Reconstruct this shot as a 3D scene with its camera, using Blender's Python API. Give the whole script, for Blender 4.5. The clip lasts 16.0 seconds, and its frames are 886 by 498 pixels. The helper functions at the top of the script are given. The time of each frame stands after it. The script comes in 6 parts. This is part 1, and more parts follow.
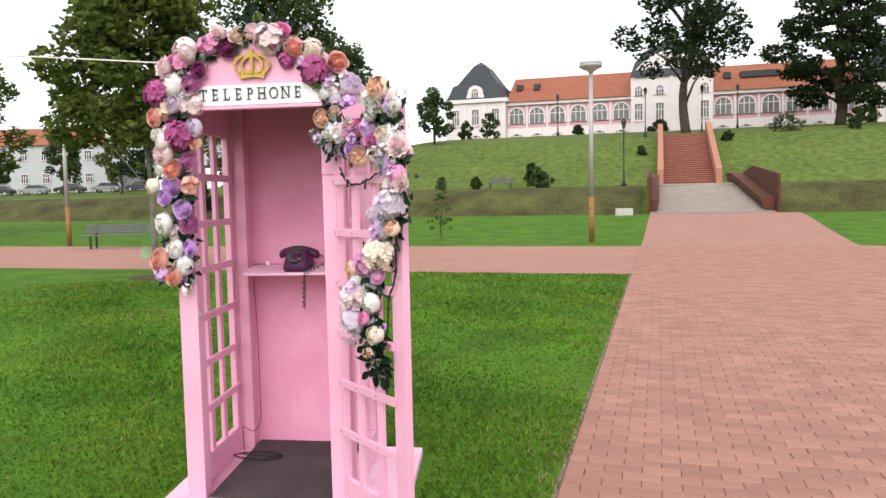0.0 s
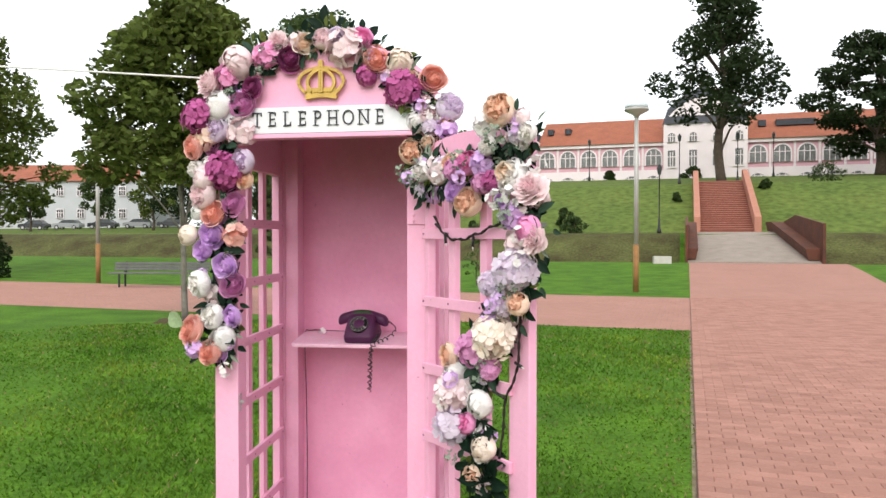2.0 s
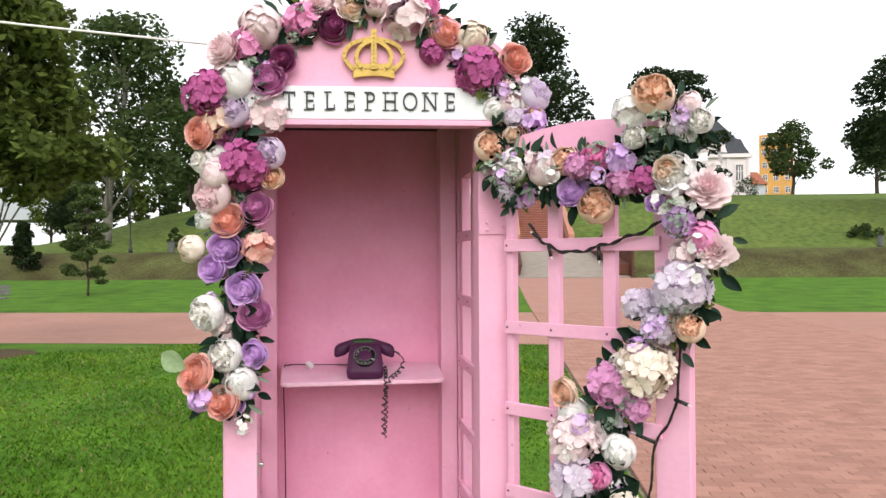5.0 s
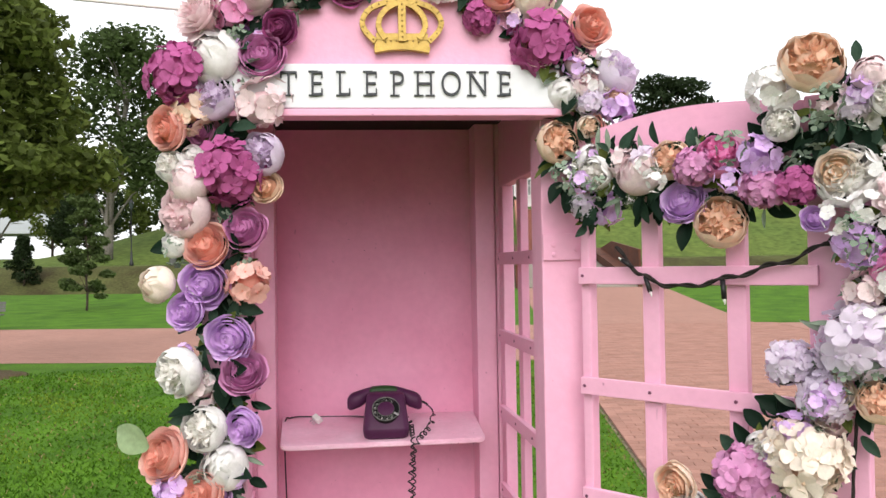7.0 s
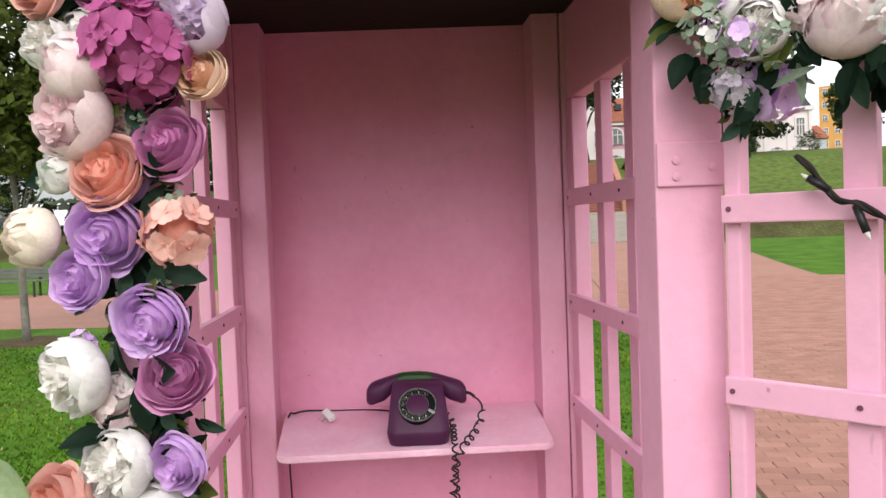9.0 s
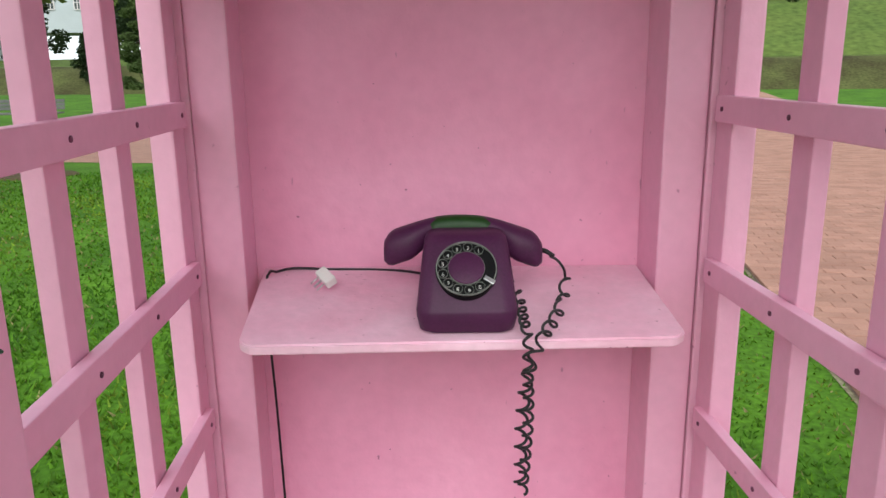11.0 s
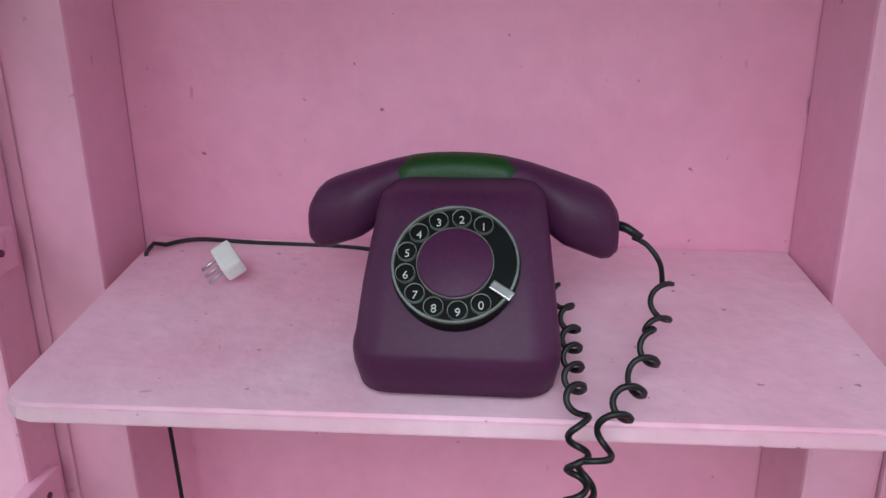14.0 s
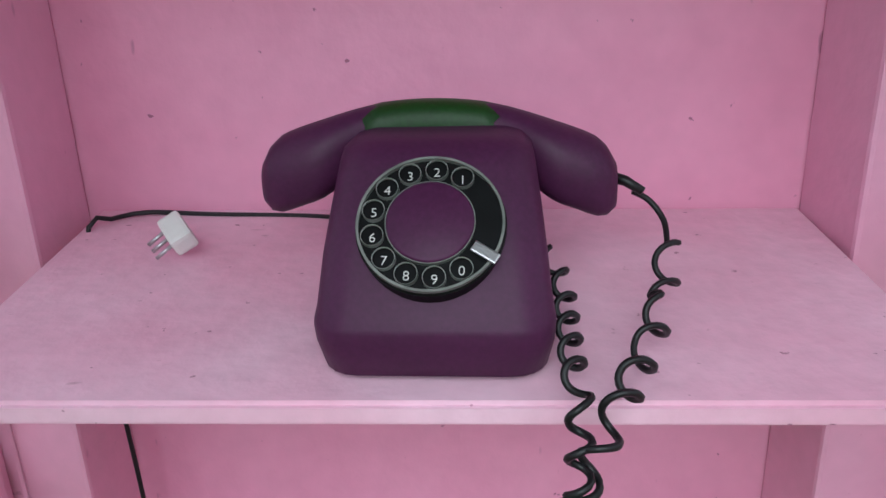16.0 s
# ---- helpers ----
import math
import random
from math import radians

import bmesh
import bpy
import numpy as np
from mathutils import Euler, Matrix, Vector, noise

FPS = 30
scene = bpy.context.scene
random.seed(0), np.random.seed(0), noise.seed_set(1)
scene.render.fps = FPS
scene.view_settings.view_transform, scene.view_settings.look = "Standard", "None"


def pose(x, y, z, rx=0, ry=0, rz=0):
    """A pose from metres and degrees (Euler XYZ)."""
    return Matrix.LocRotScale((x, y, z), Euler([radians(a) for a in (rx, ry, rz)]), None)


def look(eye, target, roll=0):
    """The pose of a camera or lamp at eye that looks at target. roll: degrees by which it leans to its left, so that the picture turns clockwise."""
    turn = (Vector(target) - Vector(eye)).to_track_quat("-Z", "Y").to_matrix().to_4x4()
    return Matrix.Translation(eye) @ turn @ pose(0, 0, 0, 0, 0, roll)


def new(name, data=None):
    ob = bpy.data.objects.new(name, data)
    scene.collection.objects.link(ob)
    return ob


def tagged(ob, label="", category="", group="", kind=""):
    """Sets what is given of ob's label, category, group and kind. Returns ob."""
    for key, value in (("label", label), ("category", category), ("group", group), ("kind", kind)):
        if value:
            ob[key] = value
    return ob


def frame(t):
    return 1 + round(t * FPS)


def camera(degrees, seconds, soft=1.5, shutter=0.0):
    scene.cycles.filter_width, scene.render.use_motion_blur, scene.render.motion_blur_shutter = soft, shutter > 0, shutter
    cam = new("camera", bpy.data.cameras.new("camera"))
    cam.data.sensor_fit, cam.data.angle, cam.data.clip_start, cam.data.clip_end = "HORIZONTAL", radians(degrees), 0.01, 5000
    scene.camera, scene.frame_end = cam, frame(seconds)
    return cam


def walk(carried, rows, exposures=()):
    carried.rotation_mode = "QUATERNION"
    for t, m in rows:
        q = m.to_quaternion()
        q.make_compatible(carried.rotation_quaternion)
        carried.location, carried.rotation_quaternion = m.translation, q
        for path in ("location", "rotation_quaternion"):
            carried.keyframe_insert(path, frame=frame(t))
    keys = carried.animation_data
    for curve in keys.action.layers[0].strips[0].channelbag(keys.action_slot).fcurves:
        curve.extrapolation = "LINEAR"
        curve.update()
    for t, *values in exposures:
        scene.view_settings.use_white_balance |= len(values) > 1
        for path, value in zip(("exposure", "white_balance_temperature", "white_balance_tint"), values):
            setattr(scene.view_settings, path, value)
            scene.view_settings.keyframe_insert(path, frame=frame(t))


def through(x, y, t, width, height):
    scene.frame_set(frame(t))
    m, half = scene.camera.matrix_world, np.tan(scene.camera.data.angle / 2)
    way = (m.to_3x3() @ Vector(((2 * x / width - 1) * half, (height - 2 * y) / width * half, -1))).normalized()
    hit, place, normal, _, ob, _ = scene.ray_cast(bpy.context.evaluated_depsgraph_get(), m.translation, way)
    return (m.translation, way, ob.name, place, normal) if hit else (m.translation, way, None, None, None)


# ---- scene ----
cam = camera(62.0, 16.0)
PATH = [
    (0, (0.177, -0.35, 1.562), (-0.097, 1.626, 1.416), -1.2),
    (0.5, (0.1, -0.149, 1.566), (-0.212, 1.822, 1.434), -0.9),
    (1, (0.011, 0.104, 1.594), (-0.31, 2.078, 1.566), -0.3),
    (1.5, (-0.083, 0.263, 1.6), (-0.47, 2.225, 1.571), -0.4),
    (2, (-0.279, 0.438, 1.623), (-0.621, 2.408, 1.592), -0.0),
    (2.5, (-0.451, 0.553, 1.615), (-0.727, 2.533, 1.577), -1.1),
    (3, (-0.608, 0.66, 1.608), (-0.842, 2.646, 1.567), -0.1),
    (3.2, (-0.666, 0.694, 1.607), (-0.855, 2.685, 1.597), -1.5),
    (5.3, (-1.183, 0.903, 1.612), (-1.006, 2.895, 1.633), -0.5),
    (5.5, (-1.203, 0.946, 1.622), (-1.015, 2.937, 1.649), -1.0),
    (6, (-1.209, 1.123, 1.653), (-1.008, 3.111, 1.726), -1.6),
    (6.5, (-1.207, 1.266, 1.671), (-1.022, 3.254, 1.789), -0.9),
    (7, (-1.203, 1.412, 1.665), (-1.058, 3.406, 1.707), -0.9),
    (7.5, (-1.222, 1.57, 1.658), (-1.061, 3.562, 1.752), 0.1),
    (8, (-1.23, 1.739, 1.67), (-1.062, 3.73, 1.762), -0.4),
    (8.5, (-1.226, 1.853, 1.655), (-1.079, 3.847, 1.654), -1.1),
    (9, (-1.167, 2.03, 1.631), (-1.148, 4.028, 1.562), -2.1),
    (9.5, (-1.181, 2.222, 1.582), (-1.191, 4.213, 1.39), -1.3),
    (11.8, (-1.239, 2.863, 1.467), (-1.295, 4.793, 0.949), -0.5),
    (12, (-1.22, 2.903, 1.458), (-1.271, 4.843, 0.974), -0.2),
    (12.5, (-1.215, 2.986, 1.451), (-1.257, 4.92, 0.944), -0.5),
    (13, (-1.187, 3.073, 1.429), (-1.322, 4.995, 0.891), -0.2),
    (13.5, (-1.177, 3.139, 1.406), (-1.365, 5.04, 0.815), -0.7),
    (14, (-1.173, 3.195, 1.386), (-1.407, 5.088, 0.784), -0.6),
    (14.5, (-1.184, 3.224, 1.379), (-1.386, 5.117, 0.766), -1.7),
    (15, (-1.178, 3.246, 1.371), (-1.375, 5.138, 0.753), -1.4),
    (15.5, (-1.179, 3.251, 1.36), (-1.368, 5.139, 0.726), -1.6),
    (16, (-1.175, 3.257, 1.353), (-1.365, 5.138, 0.699), -1.8),
]
walk(cam, [(t, look(eye, target, roll)) for t, eye, target, roll in PATH], exposures=((0.0, -0.06, 6500, 10), (9.7, -0.08, 6500, 10), (12.0, -0.17, 5800, -7), (14.0, -0.33, 5500, -6), (16.0, -0.36, 5550, -3)))

# ---- light: a bright overcast sky ----
world = bpy.data.worlds.new("overcast_sky")
scene.world = world
world.use_nodes = True
wn, wl = world.node_tree.nodes, world.node_tree.links
sky = wn.new("ShaderNodeTexSky")
sky.sky_type, sky.sun_disc = "NISHITA", False
sky.sun_elevation, sky.sun_rotation = radians(36), radians(182)
sky.air_density, sky.dust_density = 1.0, 4.0
veil = wn.new("ShaderNodeMix")
veil.data_type = "RGBA"
veil.inputs[0].default_value = 0.88
veil.inputs[7].default_value = (9.75, 9.9, 10.05, 1)
wl.new(sky.outputs[0], veil.inputs[6])
wl.new(veil.outputs[2], wn["Background"].inputs[0])
wn["Background"].inputs[1].default_value = 0.160
sun = new("sun", bpy.data.lights.new("sun", "SUN"))
sun.data.energy, sun.data.angle, sun.data.color = 2.55, radians(48), (1.0, 0.965, 0.92)
sun.matrix_world = look((-0.5, -14, 10.2), (0, 0, 0))
scene.view_settings.exposure = 0.0

# ---- materials ----


def mat(name, colour, rough=0.6, vary=0.12, size=3.0, bump=0.15, grain=60.0, metal=0.0, second=None, coat=0.0, rand=0.0, island=0.0, spec=0.4, specks=None, scratches=None):
    """A painted or natural surface: broad blotches and fine grain in its colour, gloss and relief."""
    m = bpy.data.materials.new(name)
    m.use_nodes = True
    n, l = m.node_tree.nodes, m.node_tree.links
    p = n["Principled BSDF"]
    p.inputs["Roughness"].default_value, p.inputs["Metallic"].default_value = rough, metal
    p.inputs["Specular IOR Level"].default_value = spec
    p.inputs["Coat Weight"].default_value = coat
    geo = n.new("ShaderNodeTexCoord")
    big, fine = n.new("ShaderNodeTexNoise"), n.new("ShaderNodeTexNoise")
    big.inputs["Scale"].default_value, big.inputs["Detail"].default_value = size, 6
    fine.inputs["Scale"].default_value, fine.inputs["Detail"].default_value = grain, 4
    for t in (big, fine):
        l.new(geo.outputs["Object"], t.inputs["Vector"])
    ramp = n.new("ShaderNodeValToRGB")
    a = second or tuple(c * (1 - vary) for c in colour)
    ramp.color_ramp.elements[0].position, ramp.color_ramp.elements[0].color = 0.32, (*a, 1)
    ramp.color_ramp.elements[1].position, ramp.color_ramp.elements[1].color = 0.68, (*colour, 1)
    l.new(big.outputs[0], ramp.inputs[0])
    mul = n.new("ShaderNodeMix")
    mul.data_type, mul.blend_type = "RGBA", "MULTIPLY"
    mul.inputs[0].default_value = 1.0
    spread = n.new("ShaderNodeMapRange")
    spread.inputs[1].default_value, spread.inputs[2].default_value = 0.3, 0.7
    spread.inputs[3].default_value, spread.inputs[4].default_value = 1 - vary, 1 + vary * 0.5
    l.new(fine.outputs[0], spread.inputs[0])
    l.new(ramp.outputs[0], mul.inputs[6])
    l.new(spread.outputs[0], mul.inputs[7])
    out = mul.outputs[2]
    if specks:
        dots, cut, over = n.new("ShaderNodeTexNoise"), n.new("ShaderNodeMapRange"), n.new("ShaderNodeMix")
        dots.inputs["Scale"].default_value, dots.inputs["Detail"].default_value = specks[1], 3
        cut.inputs[1].default_value, cut.inputs[2].default_value = specks[2], specks[2] + 0.03
        cut.inputs[4].default_value = 0.75
        over.data_type = "RGBA"
        over.inputs[7].default_value = (*specks[0], 1)
        l.new(geo.outputs["Object"], dots.inputs["Vector"])
        l.new(dots.outputs[0], cut.inputs[0])
        l.new(cut.outputs[0], over.inputs[0])
        l.new(out, over.inputs[6])
        out = over.outputs[2]
    if scratches:
        place, dots, cut, over = n.new("ShaderNodeMapping"), n.new("ShaderNodeTexNoise"), n.new("ShaderNodeMapRange"), n.new("ShaderNodeMix")
        place.inputs["Scale"].default_value = scratches[1]
        place.inputs["Rotation"].default_value = (0.12, 0.18, 0.0)
        dots.inputs["Scale"].default_value, dots.inputs["Detail"].default_value = 1.0, 2
        cut.inputs[1].default_value, cut.inputs[2].default_value = scratches[2], scratches[2] + 0.05
        cut.inputs[4].default_value = 0.62
        over.data_type = "RGBA"
        over.inputs[7].default_value = (*scratches[0], 1)
        l.new(geo.outputs["Object"], place.inputs["Vector"])
        l.new(place.outputs[0], dots.inputs["Vector"])
        l.new(dots.outputs[0], cut.inputs[0])
        l.new(cut.outputs[0], over.inputs[0])
        l.new(out, over.inputs[6])
        out = over.outputs[2]
    if rand or island:
        hs = n.new("ShaderNodeHueSaturation")
        mr = n.new("ShaderNodeMapRange")
        amount = rand or island
        mr.inputs[3].default_value, mr.inputs[4].default_value = 1 - amount, 1 + amount
        if rand:
            l.new(n.new("ShaderNodeObjectInfo").outputs["Random"], mr.inputs[0])
        else:
            l.new(n.new("ShaderNodeNewGeometry").outputs["Random Per Island"], mr.inputs[0])
        l.new(mr.outputs[0], hs.inputs["Value"])
        l.new(out, hs.inputs["Color"])
        out = hs.outputs[0]
    l.new(out, p.inputs["Base Color"])
    if bump:
        b = n.new("ShaderNodeBump")
        b.inputs["Strength"].default_value, b.inputs["Distance"].default_value = bump, 0.01
        l.new(fine.outputs[0], b.inputs["Height"])
        l.new(b.outputs[0], p.inputs["Normal"])
    return m


def leafy(name, colour, vary=0.35, through=0.35, mottle=0.18):
    """Leaves and petals: two-sided, with some light shining through, each piece of its own shade."""
    m = mat(name, colour, 0.55, mottle, 9.0, 0.0, 70.0, island=vary, spec=0.10)
    n, l = m.node_tree.nodes, m.node_tree.links
    p = n["Principled BSDF"]
    tr = n.new("ShaderNodeBsdfTranslucent")
    mix = n.new("ShaderNodeMixShader")
    mix.inputs[0].default_value = through
    l.new(p.inputs["Base Color"].links[0].from_socket, tr.inputs[0])
    l.new(p.outputs[0], mix.inputs[1])
    l.new(tr.outputs[0], mix.inputs[2])
    l.new(mix.outputs[0], n["Material Output"].inputs[0])
    return m


PINK = mat("pink_paint", (0.80, 0.415, 0.57), 0.5, 0.035, 2.2, 0.10, 55.0, second=(0.74, 0.35, 0.505), specks=((0.42, 0.17, 0.26), 45.0, 0.735), scratches=((0.40, 0.20, 0.28), (48, 48, 13), 0.755))
PINK_BACK = mat("pink_paint_worn", (0.80, 0.355, 0.525), 0.52, 0.04, 4.0, 0.14, 40.0, second=(0.72, 0.285, 0.445), specks=((0.24, 0.07, 0.13), 75.0, 0.712), scratches=((0.34, 0.13, 0.21), (60, 60, 20), 0.735))
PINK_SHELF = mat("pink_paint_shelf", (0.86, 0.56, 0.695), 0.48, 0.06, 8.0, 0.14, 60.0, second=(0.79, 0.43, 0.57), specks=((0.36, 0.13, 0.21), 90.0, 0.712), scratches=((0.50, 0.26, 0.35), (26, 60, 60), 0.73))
SCUFF = mat("scuff", (0.20, 0.06, 0.12), 0.8, 0.4, 30.0, 0.1, 90.0)
DARK_FLOOR = mat("floor_mat", (0.040, 0.030, 0.032), 0.85, 0.35, 4.0, 0.4, 90.0, second=(0.065, 0.05, 0.05))
# near black: the shade under the roof is put into the colour
ROOF_IN = mat("shade_dark_ceiling", (0.016, 0.005, 0.006), 0.9, 0.3, 5.0, 0.2)
SIGN = mat("white_sign", (0.70, 0.71, 0.735), 0.4, 0.04, 4.0, 0.05)
LETTER = mat("dark_lettering", (0.028, 0.031, 0.038), 0.5, 0.2, 30.0, 0.05)
GOLD = mat("gold_paint", (0.52, 0.34, 0.075), 0.42, 0.15, 20.0, 0.2, 90.0, metal=0.25)
GOLD_D = mat("dark_gold", (0.30, 0.19, 0.05), 0.5, 0.2, 40.0, 0.1)
STEEL = mat("steel", (0.55, 0.54, 0.56), 0.35, 0.1, 30.0, 0.05, metal=0.9)
PURPLE = mat("purple_plastic", (0.070, 0.015, 0.058), 0.48, 0.14, 14.0, 0.02, 300.0, spec=0.25)
GREEN_P = mat("green_plastic", (0.009, 0.046, 0.004), 0.5, 0.2, 40.0, 0.05, 300.0)
BLACK = mat("black_rubber", (0.010, 0.009, 0.011), 0.45, 0.2, 30.0, 0.0)
DIAL_BLACK = mat("black_dial_plastic", (0.006, 0.006, 0.007), 0.5, 0.2, 30.0, 0.0, spec=0.15)
CHROME = mat("clear_dial_rim", (0.30, 0.31, 0.29), 0.22, 0.2, 60.0, 0.05, metal=0.3)
WHITE_P = mat("white_plastic", (0.78, 0.76, 0.74), 0.4, 0.05, 20.0, 0.03)
GRASS = mat("lawn", (0.090, 0.195, 0.014), 0.9, 0.45, 1.1, 0.9, 28.0, second=(0.045, 0.110, 0.009), spec=0.1)
DIRT = mat("pale_path_dirt", (0.25, 0.22, 0.14), 0.95, 0.4, 9.0, 0.5, 60.0, second=(0.16, 0.13, 0.08), spec=0.1)
SOIL = mat("bare_soil", (0.105, 0.075, 0.045), 0.95, 0.35, 6.0, 0.8, 40.0, second=(0.07, 0.055, 0.03), spec=0.1)
HILL = mat("hill_grass", (0.112, 0.150, 0.035), 0.95, 0.35, 0.25, 0.8, 2.0, second=(0.088, 0.130, 0.030), spec=0.1)
BLADE = leafy("grass_blades", (0.088, 0.190, 0.014), 0.45, 0.3)
BLADE_Y = leafy("yellowish_grass_blades", (0.150, 0.225, 0.022), 0.55, 0.3)
BLADE_D = leafy("deep_green_grass_blades", (0.058, 0.145, 0.011), 0.4, 0.3)
BLADE_S = leafy("dry_straw_blades", (0.27, 0.22, 0.10), 0.5, 0.3)
MEADOW_D = mat("bank_grass", (0.098, 0.108, 0.036), 0.95, 0.40, 0.45, 0.9, 7.0, second=(0.052, 0.044, 0.020), spec=0.1)
BRICK = mat("red_paver", (0.355, 0.186, 0.146), 0.85, 0.12, 3.0, 0.5, 90.0, second=(0.305, 0.155, 0.120), island=0.13, spec=0.2)
BRICK_O = mat("red_paver_single", (0.355, 0.186, 0.146), 0.85, 0.12, 3.0, 0.5, 90.0, second=(0.305, 0.155, 0.120), rand=0.13, spec=0.2)
GRIT = mat("joint_sand", (0.155, 0.10, 0.078), 0.95, 0.3, 20.0, 0.3)
CORTEN = mat("rusted_steel", (0.115, 0.035, 0.016), 0.75, 0.3, 1.6, 0.3, 30.0, second=(0.07, 0.022, 0.012))
DECK = mat("bridge_deck", (0.30, 0.25, 0.21), 0.85, 0.2, 1.5, 0.3, 20.0)
STEP = mat("red_steps", (0.24, 0.075, 0.05), 0.85, 0.2, 2.0, 0.3)
# paler than STEP, so that the single steps stand out
TREAD = mat("pale_tread", (0.42, 0.20, 0.15), 0.85, 0.2, 2.0, 0.3)
PARAPET = mat("red_parapet", (0.42, 0.19, 0.13), 0.85, 0.15, 2.0, 0.3)
GRAVEL = mat("pale_gravel", (0.42, 0.38, 0.28), 0.95, 0.2, 3.0, 0.4)
STONE = mat("pale_stone", (0.48, 0.46, 0.42), 0.85, 0.15, 3.0, 0.4)
P_WALL = mat("palace_rose_plaster", (0.62, 0.355, 0.415), 0.85, 0.06, 0.8, 0.1)
P_WHITE = mat("palace_white_plaster", (0.74, 0.67, 0.68), 0.8, 0.06, 0.8, 0.1)
P_ROOF = mat("red_roof_tile", (0.32, 0.105, 0.058), 0.85, 0.2, 0.8, 0.5, 6.0)
SLATE = mat("dark_slate", (0.035, 0.040, 0.050), 0.6, 0.25, 1.5, 0.3, 8.0)
GLASS = mat("far_window_glass", (0.055, 0.065, 0.07), 0.12, 0.2, 1.0, 0.0, 3.0, spec=0.6)
# a paler grey than GLASS, for the palace's panes
P_GLASS = mat("pale_palace_glass", (0.20, 0.205, 0.20), 0.2, 0.35, 0.7, 0.0, 3.0, spec=0.5)
H_WALL = mat("white_house_plaster", (0.46, 0.475, 0.49), 0.85, 0.08, 0.6, 0.1)
GREY_W = mat("grey_facade", (0.50, 0.53, 0.56), 0.8, 0.08, 0.6, 0.1)
ORANGE_W = mat("orange_facade", (0.62, 0.33, 0.10), 0.85, 0.1, 0.6, 0.1)
BARK = mat("bark", (0.085, 0.062, 0.045), 0.95, 0.35, 3.0, 1.0, 14.0)
BARK_P = mat("pale_bark", (0.22, 0.20, 0.17), 0.9, 0.35, 2.0, 0.8, 10.0)
POLE = mat("galvanised_pole", (0.42, 0.42, 0.40), 0.5, 0.12, 3.0, 0.1, metal=0.3)
RUST = mat("rust_stained_pole", (0.30, 0.15, 0.05), 0.7, 0.3, 4.0, 0.2)
IRON = mat("black_iron", (0.018, 0.020, 0.020), 0.5, 0.2, 5.0, 0.1)
LAMP_TOP = mat("frosted_lamp", (0.55, 0.62, 0.66), 0.4, 0.05, 5.0, 0.0)
SLAT = mat("weathered_slat", (0.125, 0.125, 0.12), 0.85, 0.25, 4.0, 0.4, 40.0)
CAR_A = mat("dark_car_paint", (0.02, 0.022, 0.026), 0.25, 0.1, 1.0, 0.0, coat=0.6)
CAR_B = mat("silver_car_paint", (0.30, 0.31, 0.32), 0.28, 0.05, 1.0, 0.0, coat=0.6)
LEAF_CHEST = leafy("chestnut_leaves", (0.115, 0.150, 0.034), 0.5, 0.42)
LEAF_DARK = leafy("dark_tree_leaves", (0.025, 0.041, 0.015))
LEAF_MID = leafy("tree_leaves", (0.070, 0.105, 0.034), 0.4, 0.4)
LEAF_LARCH = leafy("larch_needles", (0.095, 0.135, 0.045))
LEAF_BUSH = leafy("shrub_leaves", (0.050, 0.080, 0.026))
SILK_DARK = leafy("silk_leaf_dark", (0.009, 0.024, 0.014), 0.3, 0.15)
SILK_MID = leafy("silk_leaf_blue_green", (0.038, 0.075, 0.050), 0.3, 0.2)
SILK_OLIVE = leafy("silk_leaf_olive", (0.120, 0.150, 0.035), 0.3, 0.25)
VINE = mat("dark_vine", (0.020, 0.014, 0.012), 0.8, 0.3, 30.0, 0.3)
SILK_PALE = leafy("silk_leaf_pale_green", (0.34, 0.46, 0.25), 0.2, 0.35)
SAGE = leafy("silk_leaf_sage", (0.26, 0.33, 0.25), 0.3, 0.25)

# ---- building helpers ----
WORLD = {}
G = Matrix.Translation((-0.2, 0.2, 0)) @ pose(0, 0, 0, 0, 0, -1.5) @ Matrix.Translation((0.2, -0.2, 0))  # the park's turn against the booth
F = G @ pose(0, 0, 0, 0, 0, -7.0)  # frame of the main path: x across it, y along it
FI = F.inverted()


def across(x, y):
    """Distances across and along the main path."""
    return FI[0][0] * x + FI[0][1] * y + FI[0][3], FI[1][0] * x + FI[1][1] * y + FI[1][3]


def park(x, y):
    """A place of the park in the world."""
    p = G @ Vector((x, y, 0))
    return p.x, p.y


def thing(name, m, label, category, group="", kind=""):
    """An Empty at a thing's base, to carry its parts."""
    ob = new(name)
    ob.empty_display_size = 0.1
    ob.matrix_basis = m
    WORLD[ob.name] = m.copy()
    return tagged(ob, label, category, group, kind)


def mesh_of(name, bm, material, smooth=False):
    me = bpy.data.meshes.new(name)
    bm.to_mesh(me)
    bm.free()
    me.materials.append(material)
    if smooth:
        me.polygons.foreach_set("use_smooth", [True] * len(me.polygons))
    return me


def part(name, bm, material, parent=None, label="", smooth=False, world=False):
    """Links a bmesh as one mesh object under a thing or a part. world: its coordinates are the world's."""
    me = mesh_of(name, bm, material, smooth) if isinstance(bm, bmesh.types.BMesh) else bm
    ob = new(name, me)
    base = WORLD[parent.name] if parent else Matrix()
    if world and parent:
        me.transform(base.inverted())
    ob.parent = parent
    WORLD[ob.name] = base.copy()
    return tagged(ob, label)


